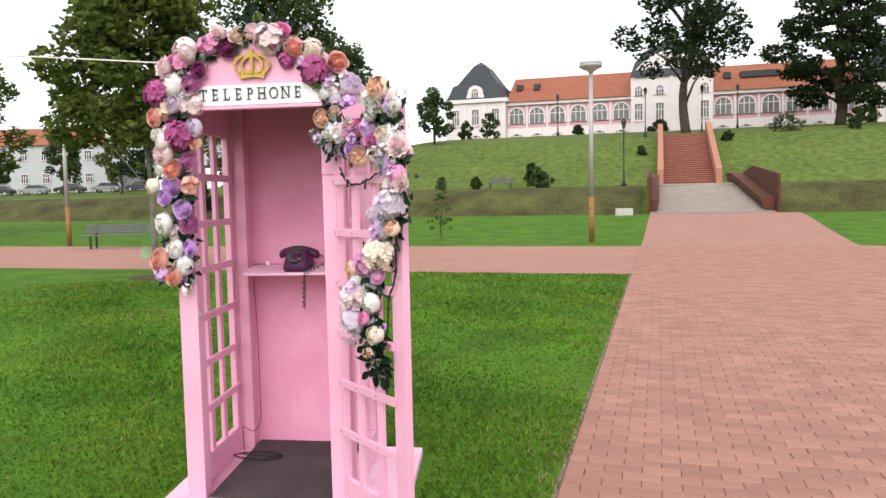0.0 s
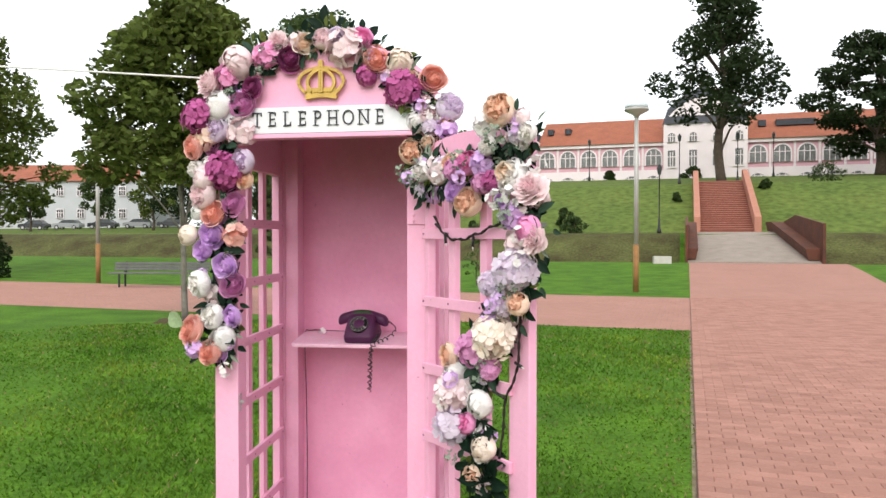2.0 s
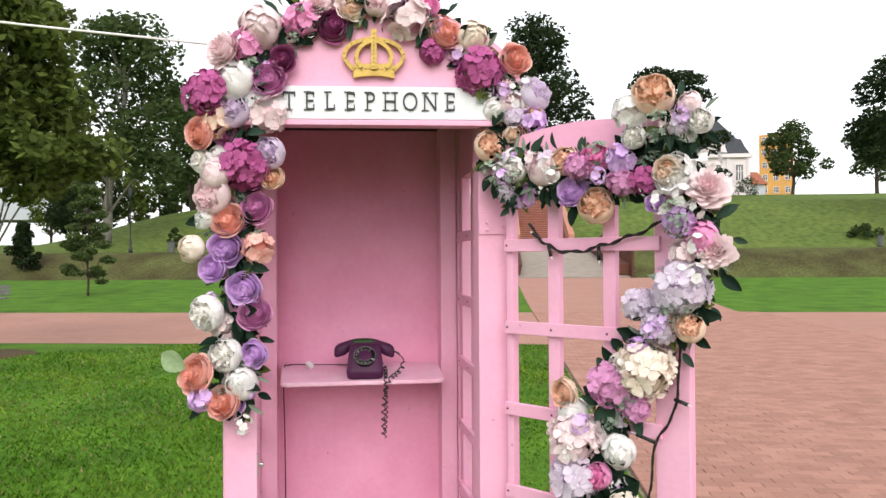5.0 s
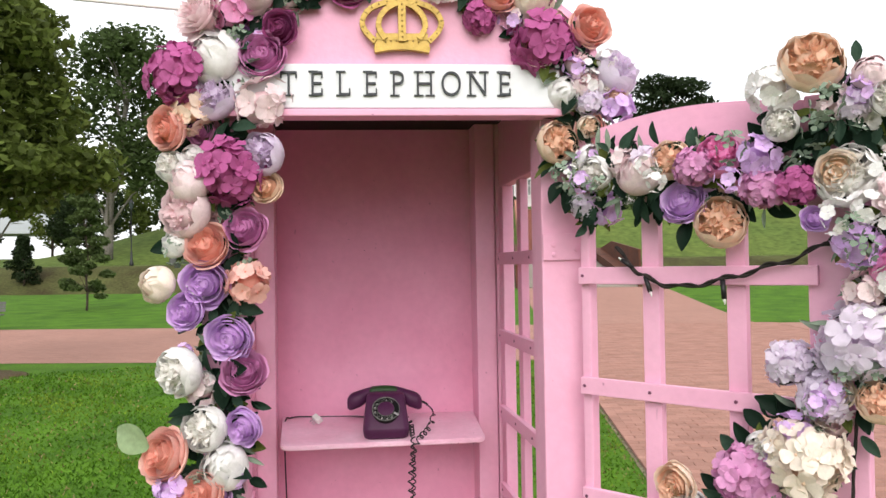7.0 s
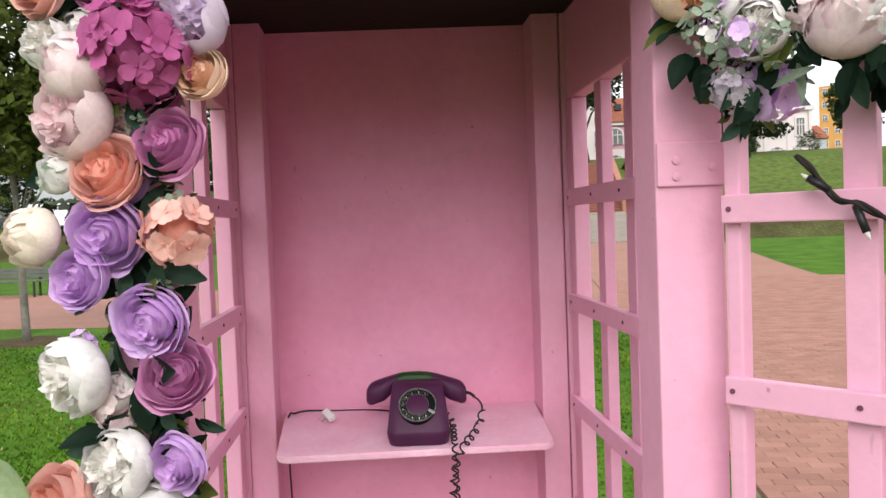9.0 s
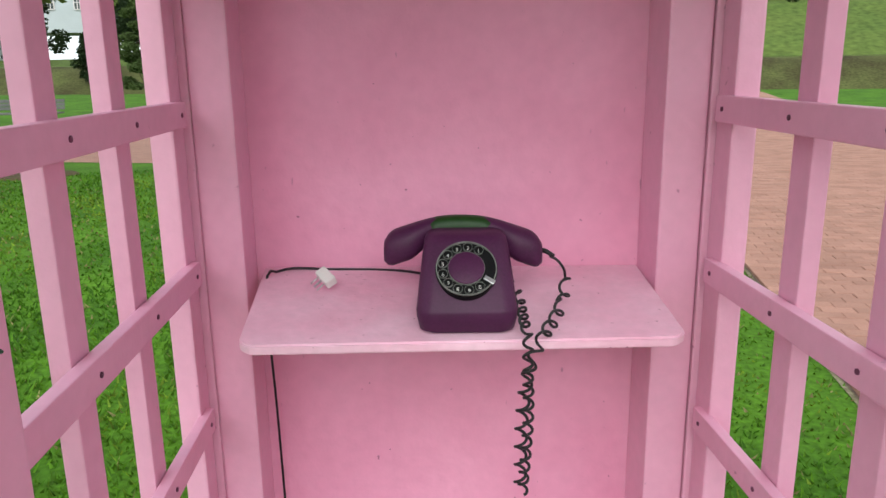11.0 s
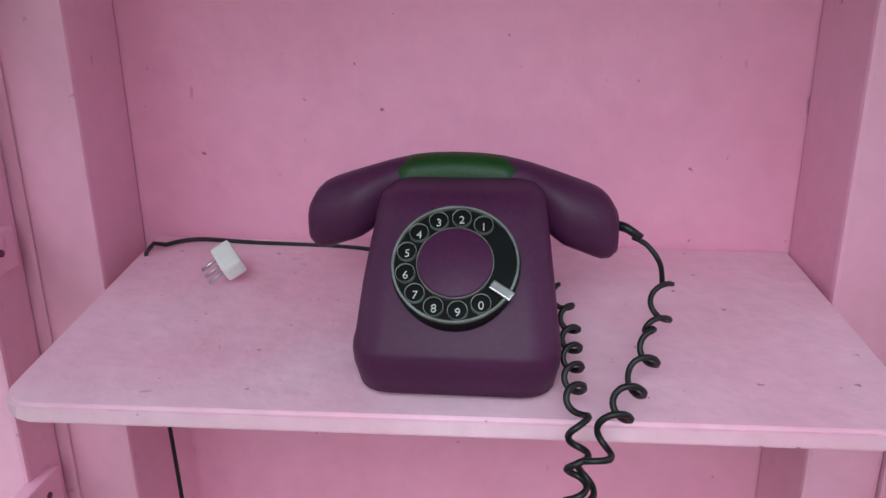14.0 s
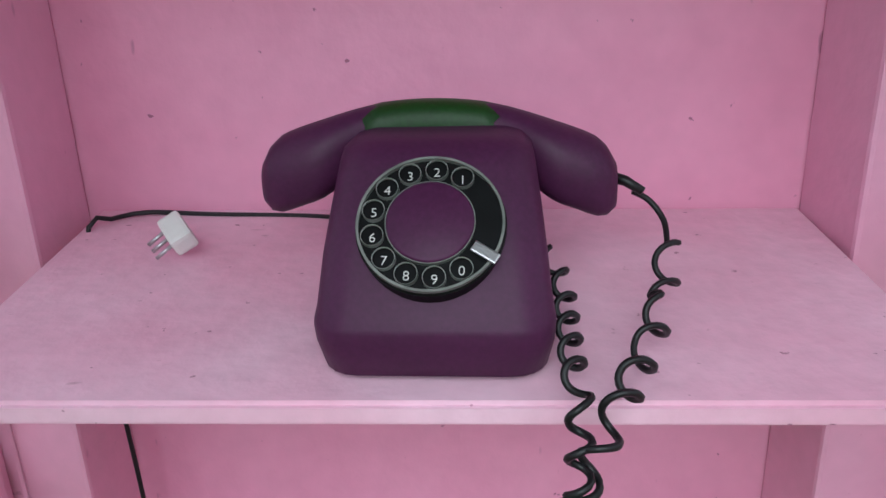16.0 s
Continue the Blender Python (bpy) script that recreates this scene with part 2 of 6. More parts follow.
def box(bm, x0, y0, z0, x1, y1, z1, bevel=0.0, m=None):
    made = bmesh.ops.create_cube(bm, size=1.0)["verts"]
    t = Matrix.Translation(((x0 + x1) / 2, (y0 + y1) / 2, (z0 + z1) / 2)) @ Matrix.Diagonal((x1 - x0, y1 - y0, z1 - z0, 1))
    bmesh.ops.transform(bm, matrix=(m or Matrix()) @ t, verts=made)
    if bevel:
        edges = list({e for v in made for e in v.link_edges})
        bmesh.ops.bevel(bm, geom=edges, offset=bevel, segments=2, affect="EDGES", profile=0.6)
    return bm


def boxed(*a, **k):
    return box(bmesh.new(), *a, **k)


def prism(bm, outline, depth, m=None):
    """A flat outline in x and z, given depth along y."""
    m = m or Matrix()
    a = [bm.verts.new(m @ Vector((x, 0, z))) for x, z in outline]
    b = [bm.verts.new(m @ Vector((x, depth, z))) for x, z in outline]
    bm.faces.new(a)
    bm.faces.new(b[::-1])
    for i in range(len(a)):
        j = (i + 1) % len(a)
        bm.faces.new((a[j], a[i], b[i], b[j]))
    bmesh.ops.recalc_face_normals(bm, faces=bm.faces)
    return bm


def tube(bm, pts, radius, sides=8, end=None):
    """A round tube along points; the radius may taper to end."""
    pts = [Vector(p) for p in pts]
    rings, side = [], None
    for i, p in enumerate(pts):
        d = (pts[min(i + 1, len(pts) - 1)] - pts[max(i - 1, 0)]).normalized()
        if side is None:
            side = d.orthogonal().normalized()
        side = (side - d * side.dot(d)).normalized()
        up = d.cross(side)
        r = radius if end is None else radius + (end - radius) * i / (len(pts) - 1)
        rings.append([bm.verts.new(p + r * (math.cos(a) * side + math.sin(a) * up)) for a in [2 * math.pi * k / sides for k in range(sides)]])
    for q, s in zip(rings, rings[1:]):
        for k in range(sides):
            bm.faces.new((q[k], q[(k + 1) % sides], s[(k + 1) % sides], s[k]))
    bm.faces.new(rings[0][::-1])
    bm.faces.new(rings[-1])
    return bm


def lathe(bm, profile, sides=24, m=None):
    """A turned form from (radius, height) pairs round z."""
    m = m or Matrix()
    rings = [[bm.verts.new(m @ Vector((max(r, 1e-4) * math.cos(2 * math.pi * k / sides), max(r, 1e-4) * math.sin(2 * math.pi * k / sides), z))) for k in range(sides)] for r, z in profile]
    for a, b in zip(rings, rings[1:]):
        for k in range(sides):
            bm.faces.new((a[k], a[(k + 1) % sides], b[(k + 1) % sides], b[k]))
    bm.faces.new(rings[0][::-1])
    bm.faces.new(rings[-1])
    return bm


def lettering(text, size, depth, material_name):
    """Raised lettering as a mesh, standing in x and z, centred, facing -y."""
    cu = bpy.data.curves.new(material_name, "FONT")
    cu.offset = -0.013 * size
    cu.body, cu.size, cu.extrude, cu.align_x, cu.align_y = text, size, depth / 2, "CENTER", "CENTER"
    tmp = new("lettering_source", cu)
    bpy.context.view_layer.update()
    me = bpy.data.meshes.new_from_object(tmp.evaluated_get(bpy.context.evaluated_depsgraph_get()))
    bpy.data.objects.remove(tmp)
    me.transform(pose(0, 0, 0, 90, 0, 0))
    return me


def sheet(name, verts, faces, material, parent=None, smooth=False):
    me = bpy.data.meshes.new(name)
    me.from_pydata(verts, [], faces)
    me.materials.append(material)
    if smooth:
        me.polygons.foreach_set("use_smooth", [True] * len(me.polygons))
    ob = new(name, me)
    ob.parent = parent
    return ob


# ---- the ground: a lawn, a ditch with its bank, and the palace hill ----


def ease(a, b, t):
    t = np.clip((t - a) / (b - a), 0, 1)
    return t * t * (3 - 2 * t)


def land(x, y):
    """The height of the ground."""
    x, y = np.asarray(x, float), np.asarray(y, float)
    u, v = across(x, y)
    z = 0.26 * ease(22, 42, v)
    z = z - 0.9 * ease(42.5, 44.5, v) + 2.55 * ease(45.2, 52.5, v)
    hill = 4.5 * np.clip((v - 57.0) / 12.5, 0, 1) + 2.6 * ease(69.0, 100.0, v)
    hill = hill * ease(-52, -26, u) * (1 - 0.5 * ease(60, 120, u))
    z = z + hill + 1.6 * ease(60, 110, v) * (1 - ease(-52, -26, u))
    z = z + 0.015 * np.sin(x * 1.3) * np.sin(y * 1.1) * (1 - ease(-2.0, -0.5, u)) * (1 - ease(11.5, 13.0, v)) * ease(0, 1.5, np.hypot(x + 1.2, y - 3.5) - 0.9)
    return z


xs = np.unique(np.r_[-1500:-140:12j, -140:-30:56j, -30:30:121j, 30:140:56j, 140:1500:12j])
ys = np.unique(np.r_[-1500:-40:12j, -40:0:21j, 0:30:61j, 30:110:107j, 110:200:20j, 200:2500:12j])
gx, gy = np.meshgrid(xs, ys)
gz = land(gx, gy)
nx = len(xs)
quads = [(j * nx + i, j * nx + i + 1, (j + 1) * nx + i + 1, (j + 1) * nx + i) for j in range(len(ys) - 1) for i in range(nx - 1)]
ground = sheet("ground", np.stack([gx.ravel(), gy.ravel(), gz.ravel()], 1).tolist(), quads, GRASS, smooth=True)
ground.data.materials.append(HILL)
for f in ground.data.polygons:
    if across(f.center.x, f.center.y)[1] > 53:
        f.material_index = 1
tagged(ground, "mown green lawn rising to a grassy hill", "lawn", kind="structure")


def ribbon(name, u0, u1, v0, v1, lift, material, nu=2, nv=2):
    """A strip of surface that lies on the land, in the path's frame."""
    us, vs = np.linspace(u0, u1, nu), np.linspace(v0, v1, nv)
    pts = []
    for v in vs:
        for u in us:
            p = F @ Vector((u, v, 0))
            pts.append((u, v, float(land(p.x, p.y)) + lift))
    faces = [(j * nu + i, j * nu + i + 1, (j + 1) * nu + i + 1, (j + 1) * nu + i) for j in range(nv - 1) for i in range(nu - 1)]
    ob = sheet(name, pts, faces, material)
    ob.matrix_basis = F
    return ob


# brick paving: a patterned bed farther off, single bricks close by
def paver_bed():
    m = mat("paver_bed", (0.36, 0.165, 0.125), 0.88, 0.12, 1.2, 0.3, 30.0, spec=0.2)
    n, l = m.node_tree.nodes, m.node_tree.links
    p = n["Principled BSDF"]
    tc, br = n.new("ShaderNodeTexCoord"), n.new("ShaderNodeTexBrick")
    br.inputs["Scale"].default_value = 1.0
    br.inputs["Brick Width"].default_value, br.inputs["Row Height"].default_value = 0.204, 0.104
    br.inputs["Mortar Size"].default_value, br.inputs["Mortar Smooth"].default_value = 0.004, 0.2
    br.inputs["Color1"].default_value, br.inputs["Color2"].default_value = (0.365, 0.192, 0.152, 1), (0.315, 0.163, 0.127, 1)
    br.inputs["Mortar"].default_value = (0.20, 0.125, 0.10, 1)
    l.new(tc.outputs["Object"], br.inputs["Vector"])
    mul = n.new("ShaderNodeMix")
    mul.data_type, mul.blend_type = "RGBA", "MULTIPLY"
    mul.inputs[0].default_value = 0.5
    big = n.new("ShaderNodeTexNoise")
    big.inputs["Scale"].default_value = 0.5
    mr = n.new("ShaderNodeMapRange")
    mr.inputs[3].default_value, mr.inputs[4].default_value = 0.75, 1.25
    l.new(tc.outputs["Object"], big.inputs["Vector"])
    l.new(big.outputs[0], mr.inputs[0])
    l.new(br.outputs[0], mul.inputs[6])
    l.new(mr.outputs[0], mul.inputs[7])
    l.new(mul.outputs[2], p.inputs["Base Color"])
    return m


BED = paver_bed()
main_path = tagged(ribbon("road_main", -0.26, 5.8, -14, 13.9, 0.006, BED, 4, 20), "red brick paving of the wide park path", "paving", kind="structure")
crossing = tagged(ribbon("road_cross", -60, 60, 13.9, 21.2, 0.006, BED, 30, 6), "red brick paving of the crossing path", "paving", kind="structure")
far_path = ribbon("road_far", -0.26, 7.5, 21.2, 43.4, 0.012, BED, 6, 30)
for v in far_path.data.vertices:
    if v.co.x > 0:
        v.co.x = -0.26 + (v.co.x + 0.26) / 7.76 * (5.55 + 2.2 * (v.co.y - 21.2) / 22.2)
tagged(far_path, "red brick paving that leads to the bridge", "paving", kind="structure")
tagged(ribbon("kerb", -2.0, 8.4, 43.3, 43.65, 0.05, STONE, 8, 2), "pale stone kerb before the bridge", "kerb", kind="structure")
tagged(ribbon("pavement", -70, 60, 53.2, 54.8, 0.06, GRAVEL, 40, 3), "pale gravel path along the top of the bank", "path", kind="structure")
for a, b in ((-70, -0.8), (6.9, 60)):
    tagged(ribbon("bank", a, b, 45.0, 52.2, 0.02, MEADOW_D, 40, 16), "dark rough grass on the ditch bank", "bank", kind="structure")

# ---- the telephone booth ----


def along(pts, step):
    pts = [Vector(p) for p in pts]
    out = []
    for k in range(len(pts) - 1):
        p0, p1, p2, p3 = pts[max(k - 1, 0)], pts[k], pts[k + 1], pts[min(k + 2, len(pts) - 1)]
        n = max(2, int((p2 - p1).length / step))
        for i in range(n):
            t = i / n
            out.append(0.5 * ((2 * p1) + (p2 - p0) * t + (2 * p0 - 5 * p1 + 4 * p2 - p3) * t * t + (3 * p1 - p0 - 3 * p2 + p3) * t ** 3))
    return out + [pts[-1]]


CX, FY, SKEW = -1.189, 3.04, 0.074  # middle, front plane, sideways drift of the booth's depth


def skewed(bm):
    for v in bm.verts:
        v.co.x -= SKEW * (v.co.y - FY)
    return bm


booth = thing("telephone_booth", Matrix.Translation((CX, 3.5, 0)), "pink painted wooden telephone booth with an open lattice door", "telephone booth")


def bpart(name, bm, material=PINK, parent=None, label="", smooth=False):
    return part(name, skewed(bm), material, parent or booth, label, smooth, world=True)


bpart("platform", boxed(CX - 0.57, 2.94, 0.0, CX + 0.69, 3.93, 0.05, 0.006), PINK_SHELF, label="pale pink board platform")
bpart("floor_mat", boxed(CX - 0.31, FY - 0.01, 0.05, CX + 0.31, 3.898, 0.086, 0.004), DARK_FLOOR, label="dark worn floor board")
bpart("sill", boxed(CX - 0.325, FY - 0.045, 0.05, CX + 0.325, FY - 0.012, 0.084, 0.004))
for s in (-1, 1):
    def bx(a, b, y0, y1, z0, z1, bev=0.004):
        x0, x1 = sorted((CX + s * a, CX + s * b))
        return boxed(x0, y0, z0, x1, y1, z1, bev)
    bpart("front_post", bx(0.326, 0.420, FY, FY + 0.085, 0.05, 2.09))
    bpart("corner_board", bx(0.3905 if s > 0 else 0.3882, 0.44, 3.803, 3.915, 0.05, 2.16))
    bpart("corner_post", bx(0.324, 0.388, 3.803, 3.899, 0.05, 2.16))
    frame_side = bpart("side_frame", bx(0.402, 0.438, FY + 0.087, 3.801, 1.915, 2.16))
    bpart("stile", bx(0.400, 0.436, 3.746, 3.801, 0.21, 1.913), parent=frame_side)
    bpart("front_stile", bx(0.402, 0.436, FY + 0.087, FY + 0.11, 0.21, 1.913), parent=frame_side)
    bpart("bottom_board", bx(0.400, 0.436, FY + 0.087, 3.801, 0.055, 0.208), parent=frame_side)
    for z in (1.681, 1.436, 1.193, 0.946, 0.70, 0.455):
        bpart("rail", bx(0.388, 0.405, FY + 0.086, 3.778, z - 0.019, z + 0.019, 0.002), parent=frame_side)
        for y in (3.385, 3.568, 3.755):
            bpart("nail", lathe(bmesh.new(), [(0.0035, 0), (0.0035, 0.0015), (0.001, 0.002)], 8, pose(CX + s * 0.388, y, z, 0, -90 * s, 0)), SCUFF, frame_side)
    for y in (3.385, 3.568):
        bpart("bar", bx(0.407, 0.430, y - 0.0225, y + 0.0225, 0.209, 1.914, 0.002), parent=frame_side)
bpart("back_panel", boxed(CX - 0.388, 3.90, 0.05, CX + 0.388, 3.915, 2.16), PINK_BACK)
# the ceiling, with its unlit look painted in
bpart("ceiling_board", boxed(CX - 0.43, FY + 0.001, 2.122, CX + 0.43, 3.899, 2.14), ROOF_IN, label="ceiling board under the roof, its shade put into a near-black colour")
# arched front and barrel roof
arch = [(CX - 0.43, 1.985)] + [(CX + 0.43 * math.cos(a), 2.10 + 0.215 * math.sin(a)) for a in [math.pi - math.pi * k / 24 for k in range(25)]] + [(CX + 0.43, 1.985)]
bpart("arched_front", prism(bmesh.new(), arch, 0.03, Matrix.Translation((0, FY - 0.031, 0))))
rim = [(CX + r * math.cos(math.pi * k / 24), 2.10 + (r - 0.215) * math.sin(math.pi * k / 24)) for r, ks in ((0.447, range(25)), (0.432, range(24, -1, -1))) for k in ks]
top = prism(bmesh.new(), rim, 0.87, Matrix.Translation((0, FY - 0.045, 0)))
bpart("barrel_roof", top)
bpart("arched_back", prism(bmesh.new(), [p for p in arch if p[1] > 2.0], 0.012, Matrix.Translation((0, 3.917, 0))))
bpart("drip_strip", boxed(CX - 0.365, FY - 0.058, 1.984, CX + 0.365, FY - 0.0325, 2.000, 0.003))
sign = bpart("sign_board", boxed(CX - 0.36, FY - 0.052, 2.002, CX + 0.358, FY - 0.0325, 2.097, 0.003), SIGN, label="white board lettered TELEPHONE")
# lettering: the font's letters with small serifs, well spaced
for i, ch in enumerate("TELEPHONE"):
    me = lettering(ch, 0.0735, 0.006, "letter")
    me.transform(Matrix.Diagonal((0.80, 1, 1.06, 1)))
    me.transform(Matrix.Translation((-1.411 + i * 0.0576, FY - 0.0545, 2.0505)))
    co = [v.co for v in me.vertices]
    lo, hi = min(c.x for c in co), max(c.x for c in co)
    zl, zh = min(c.z for c in co), max(c.z for c in co)
    ser = bmesh.new()
    ser.from_mesh(me)
    ends = [(lo + 0.004, zl), (lo + 0.004, zh)]
    feet = {"T": [((lo + hi) / 2, zl)], "O": [], "H": ends + [(hi - 0.004, zl), (hi - 0.004, zh)], "N": ends + [(hi - 0.004, zh)]}.get(ch, ends)
    for fx, fz in feet:
        box(ser, fx - 0.010, FY - 0.0568, fz - 0.0015, fx + 0.010, FY - 0.0522, fz + 0.0015)
    for dx, z0, z1 in {"T": [(lo, zh - 0.014, zh), (hi, zh - 0.014, zh)], "E": [(hi, zh - 0.013, zh), (hi, zl, zl + 0.015)], "L": [(hi, zl, zl + 0.015)]}.get(ch, []):
        box(ser, dx - 0.0015, FY - 0.0570, z0, dx + 0.0015, FY - 0.0522, z1)
    part("letter", ser, LETTER, sign, world=True)
for sx in (-0.33, 0.342):
    bpart("screw", lathe(bmesh.new(), [(0.004, 0), (0.004, 0.002), (0.001, 0.003)], 8, pose(CX + sx, FY - 0.052, 2.06, 90, 0, 0)), SCUFF, sign)
# gilded crown, cut from board
crown = bmesh.new()
cm = Matrix.Translation((-1.173, FY - 0.046, 2.119)) @ Matrix.Diagonal((0.9, 1, 0.9, 1))


def strip(bm, pts, width, depth, m, lift=0.0):
    """A flat band of a given width along points in x and z."""
    m = m @ Matrix.Translation((0, -lift, 0))
    for i in range(len(pts) - 1):
        (x0, z0), (x1, z1) = pts[i], pts[i + 1]
        l = math.hypot(x1 - x0, z1 - z0) or 1
        ox, oz = -(z1 - z0) / l * width / 2, (x1 - x0) / l * width / 2
        prism(bm, [(x0 + ox, z0 + oz), (x1 + ox, z1 + oz), (x1 - ox, z1 - oz), (x0 - ox, z0 - oz)], depth, m)


band = [(-0.066 + 0.132 * k / 10, 0.010 + 0.008 * math.sin(math.pi * k / 10)) for k in range(11)]
strip(crown, [(x, z + 0.016) for x, z in band], 0.026, 0.012, cm, 0.002)
strip(crown, band, 0.014, 0.014, cm, 0.0045)
ARMS = {}
for s in (-1, 1):
    o3 = along([(s * 0.064, 0, 0.030), (s * 0.088, 0, 0.056), (s * 0.094, 0, 0.080), (s * 0.078, 0, 0.106), (s * 0.045, 0, 0.122), (s * 0.006, 0, 0.130)], 0.008)
    i3 = along([(s * 0.040, 0, 0.036), (s * 0.055, 0, 0.062), (s * 0.052, 0, 0.088), (s * 0.034, 0, 0.110), (s * 0.008, 0, 0.124)], 0.008)
    ARMS[s] = [(p.x, p.z) for p in o3]
    strip(crown, ARMS[s], 0.013, 0.010, cm, 0.0062)
    strip(crown, [(p.x, p.z) for p in i3], 0.013, 0.011, cm, 0.0072)
strip(crown, [(0, 0.03), (0, 0.160)], 0.018, 0.013, cm, 0.0088)
strip(crown, [(-0.062, 0.042), (0.062, 0.042)], 0.016, 0.009, cm, 0.0032)
crown_ob = bpart("crown", crown, GOLD, label="gold painted cut-out crown")
beads = bmesh.new()
for s in (-1, 1):
    for bxp, bz in ARMS[s][1:-1:2]:
        bmesh.ops.create_uvsphere(beads, u_segments=6, v_segments=4, radius=0.0022, matrix=cm @ Matrix.Translation((bxp, -0.0065, bz)))
for k in range(9):
    bmesh.ops.create_uvsphere(beads, u_segments=6, v_segments=4, radius=0.0026, matrix=cm @ Matrix.Translation((0, -0.0092, 0.04 + 0.013 * k)))
for k in range(2, 9, 1):
    bmesh.ops.create_uvsphere(beads, u_segments=6, v_segments=4, radius=0.0026, matrix=cm @ Matrix.Translation((band[k][0], -0.0025, band[k][1] + 0.015)))
tagged(bpart("crown_beads", beads, GOLD_D, crown_ob), kind="stuff")
# catch on the left post
catch = bpart("latch", boxed(CX - 0.334, FY + 0.008, 0.965, CX - 0.322, FY + 0.030, 1.03, 0.002), STEEL, label="small steel door catch")
bpart("latch_tongue", boxed(CX - 0.324, FY + 0.010, 0.995, CX - 0.308, FY + 0.022, 1.005, 0.002), STEEL, catch)

# the open door, hinged on the right post
DM = Matrix.Translation((-0.782, 3.011, 0)) @ Matrix.Rotation(radians(-45), 4, "Z")
door = part("door", boxed(0.008, -0.016, 0.10, 0.030, 0.016, 1.965, 0.004), PINK, booth, "open lattice door of the booth, swung wide")
door.matrix_basis = WORLD[booth.name].inverted() @ DM
WORLD[door.name] = DM.copy()
part("outer_stile", boxed(0.466, -0.016, 0.10, 0.557, 0.016, 1.955, 0.004), PINK, door)
head = [(0.031, 1.852)] + [(0.031 + 0.434 * k / 12, 1.950 + 0.022 * math.sin(math.pi * k / 12)) for k in range(13)] + [(0.465, 1.852)]
part("top_panel", prism(bmesh.new(), head, 0.018, Matrix.Translation((0, -0.006, 0))), PINK, door)
part("bottom_panel", boxed(0.031, -0.012, 0.10, 0.465, 0.012, 0.225, 0.003), PINK, door)
for z in (1.636, 1.400, 1.165, 0.928, 0.690, 0.456):
    part("rail", boxed(0.010, -0.030, z - 0.018, 0.486, -0.0165, z + 0.018, 0.002), PINK, door)
    for a in (0.020, 0.169, 0.340):
        part("nail", lathe(bmesh.new(), [(0.0035, 0), (0.0035, 0.0015), (0.001, 0.002)], 8, pose(a, -0.030, z, 90, 0, 0)), SCUFF, door)
for a in (0.169, 0.340):
    part("bar", boxed(a - 0.018, -0.0155, 0.226, a + 0.018, 0.008, 1.851, 0.002), PINK, door)
for z in (1.705, 0.47):
    hinge = bpart("hinge", boxed(CX + 0.327, FY - 0.006, z - 0.035, CX + 0.419, FY - 0.0005, z + 0.025, 0.002), PINK, label="painted strap hinge")
    for dx, dz in ((0.352, 0.0), (0.352, -0.022), (0.402, -0.01)):
        bpart("bolt", lathe(bmesh.new(), [(0.006, 0), (0.0055, 0.003), (0.002, 0.004)], 10, pose(CX + dx, FY - 0.006, z + dz, 90, 0, 0)), PINK, hinge)

# the shelf, rounded at its front corners, sagging a little to the front
SHELF_FALL = 0.082
sh = []
for cxs, cys, a0 in ((-1.500, 3.622, 190), (-0.953, 3.642, 272)):
    sh += [(cxs + 0.03 * math.cos(radians(a0 + 15 * k)), cys + 0.03 * math.sin(radians(a0 + 15 * k))) for k in range(7)]
sh += [(-0.928, 3.899), (-1.564, 3.899)]
shelf_bm = prism(bmesh.new(), sh, 0.015, Matrix(((1, 0, 0, 0), (0, 0, 1, 0), (0, 1, 0, 1.146), (0, 0, 0, 1))))
bmesh.ops.bevel(shelf_bm, geom=[e for e in shelf_bm.edges if abs(e.verts[0].co.z - e.verts[1].co.z) < 1e-5], offset=0.003, segments=2, affect="EDGES")
for v in shelf_bm.verts:
    v.co.z += SHELF_FALL * (v.co.y - 3.70) - 0.0083
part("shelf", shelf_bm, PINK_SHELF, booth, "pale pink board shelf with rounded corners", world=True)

# ---- the telephone and its cords ----
PX, PHONE_TURN = -1.224, 1.0
phone = thing("telephone", Matrix.Translation((PX, 3.70, 1.161)), "dark purple plastic dial telephone on the pink shelf", "telephone")


def ring(bm, hw, y0, y1, z, rad, n=5):
    hw += 0.004
    pts = []
    for cx, cy, a0 in ((hw - rad, y1 - rad, 0), (-hw + rad, y1 - rad, 90), (-hw + rad, y0 + rad, 180), (hw - rad, y0 + rad, 270)):
        pts += [(PX + cx + rad * math.cos(radians(a0 + 90 * k / n)), cy + rad * math.sin(radians(a0 + 90 * k / n)), z) for k in range(n + 1)]
    return [bm.verts.new(p) for p in pts]


def loft(bm, rings):
    for a, b in zip(rings, rings[1:]):
        n = len(a)
        for k in range(n):
            bm.faces.new((a[k], a[(k + 1) % n], b[(k + 1) % n], b[k]))
    bm.faces.new(rings[0][::-1])
    bm.faces.new(rings[-1])
    return bm


body = bmesh.new()
loft(body, [ring(body, *r) for r in (
    (0.0570, 3.625, 3.80, 1.162, 0.020), (0.0615, 3.620, 3.805, 1.165, 0.022), (0.0648, 3.6165, 3.806, 1.176, 0.022), (0.0652, 3.6150, 3.806, 1.183, 0.022),
    (0.0648, 3.6160, 3.805, 1.1855, 0.021), (0.0636, 3.6190, 3.803, 1.1890, 0.021), (0.0605, 3.633, 3.80, 1.2130, 0.021), (0.0575, 3.6515, 3.795, 1.237, 0.021),
    (0.0550, 3.666, 3.785, 1.256, 0.023), (0.0530, 3.673, 3.780, 1.2640, 0.022), (0.047, 3.681, 3.772, 1.2690, 0.019), (0.038, 3.692, 3.765, 1.271, 0.018))])
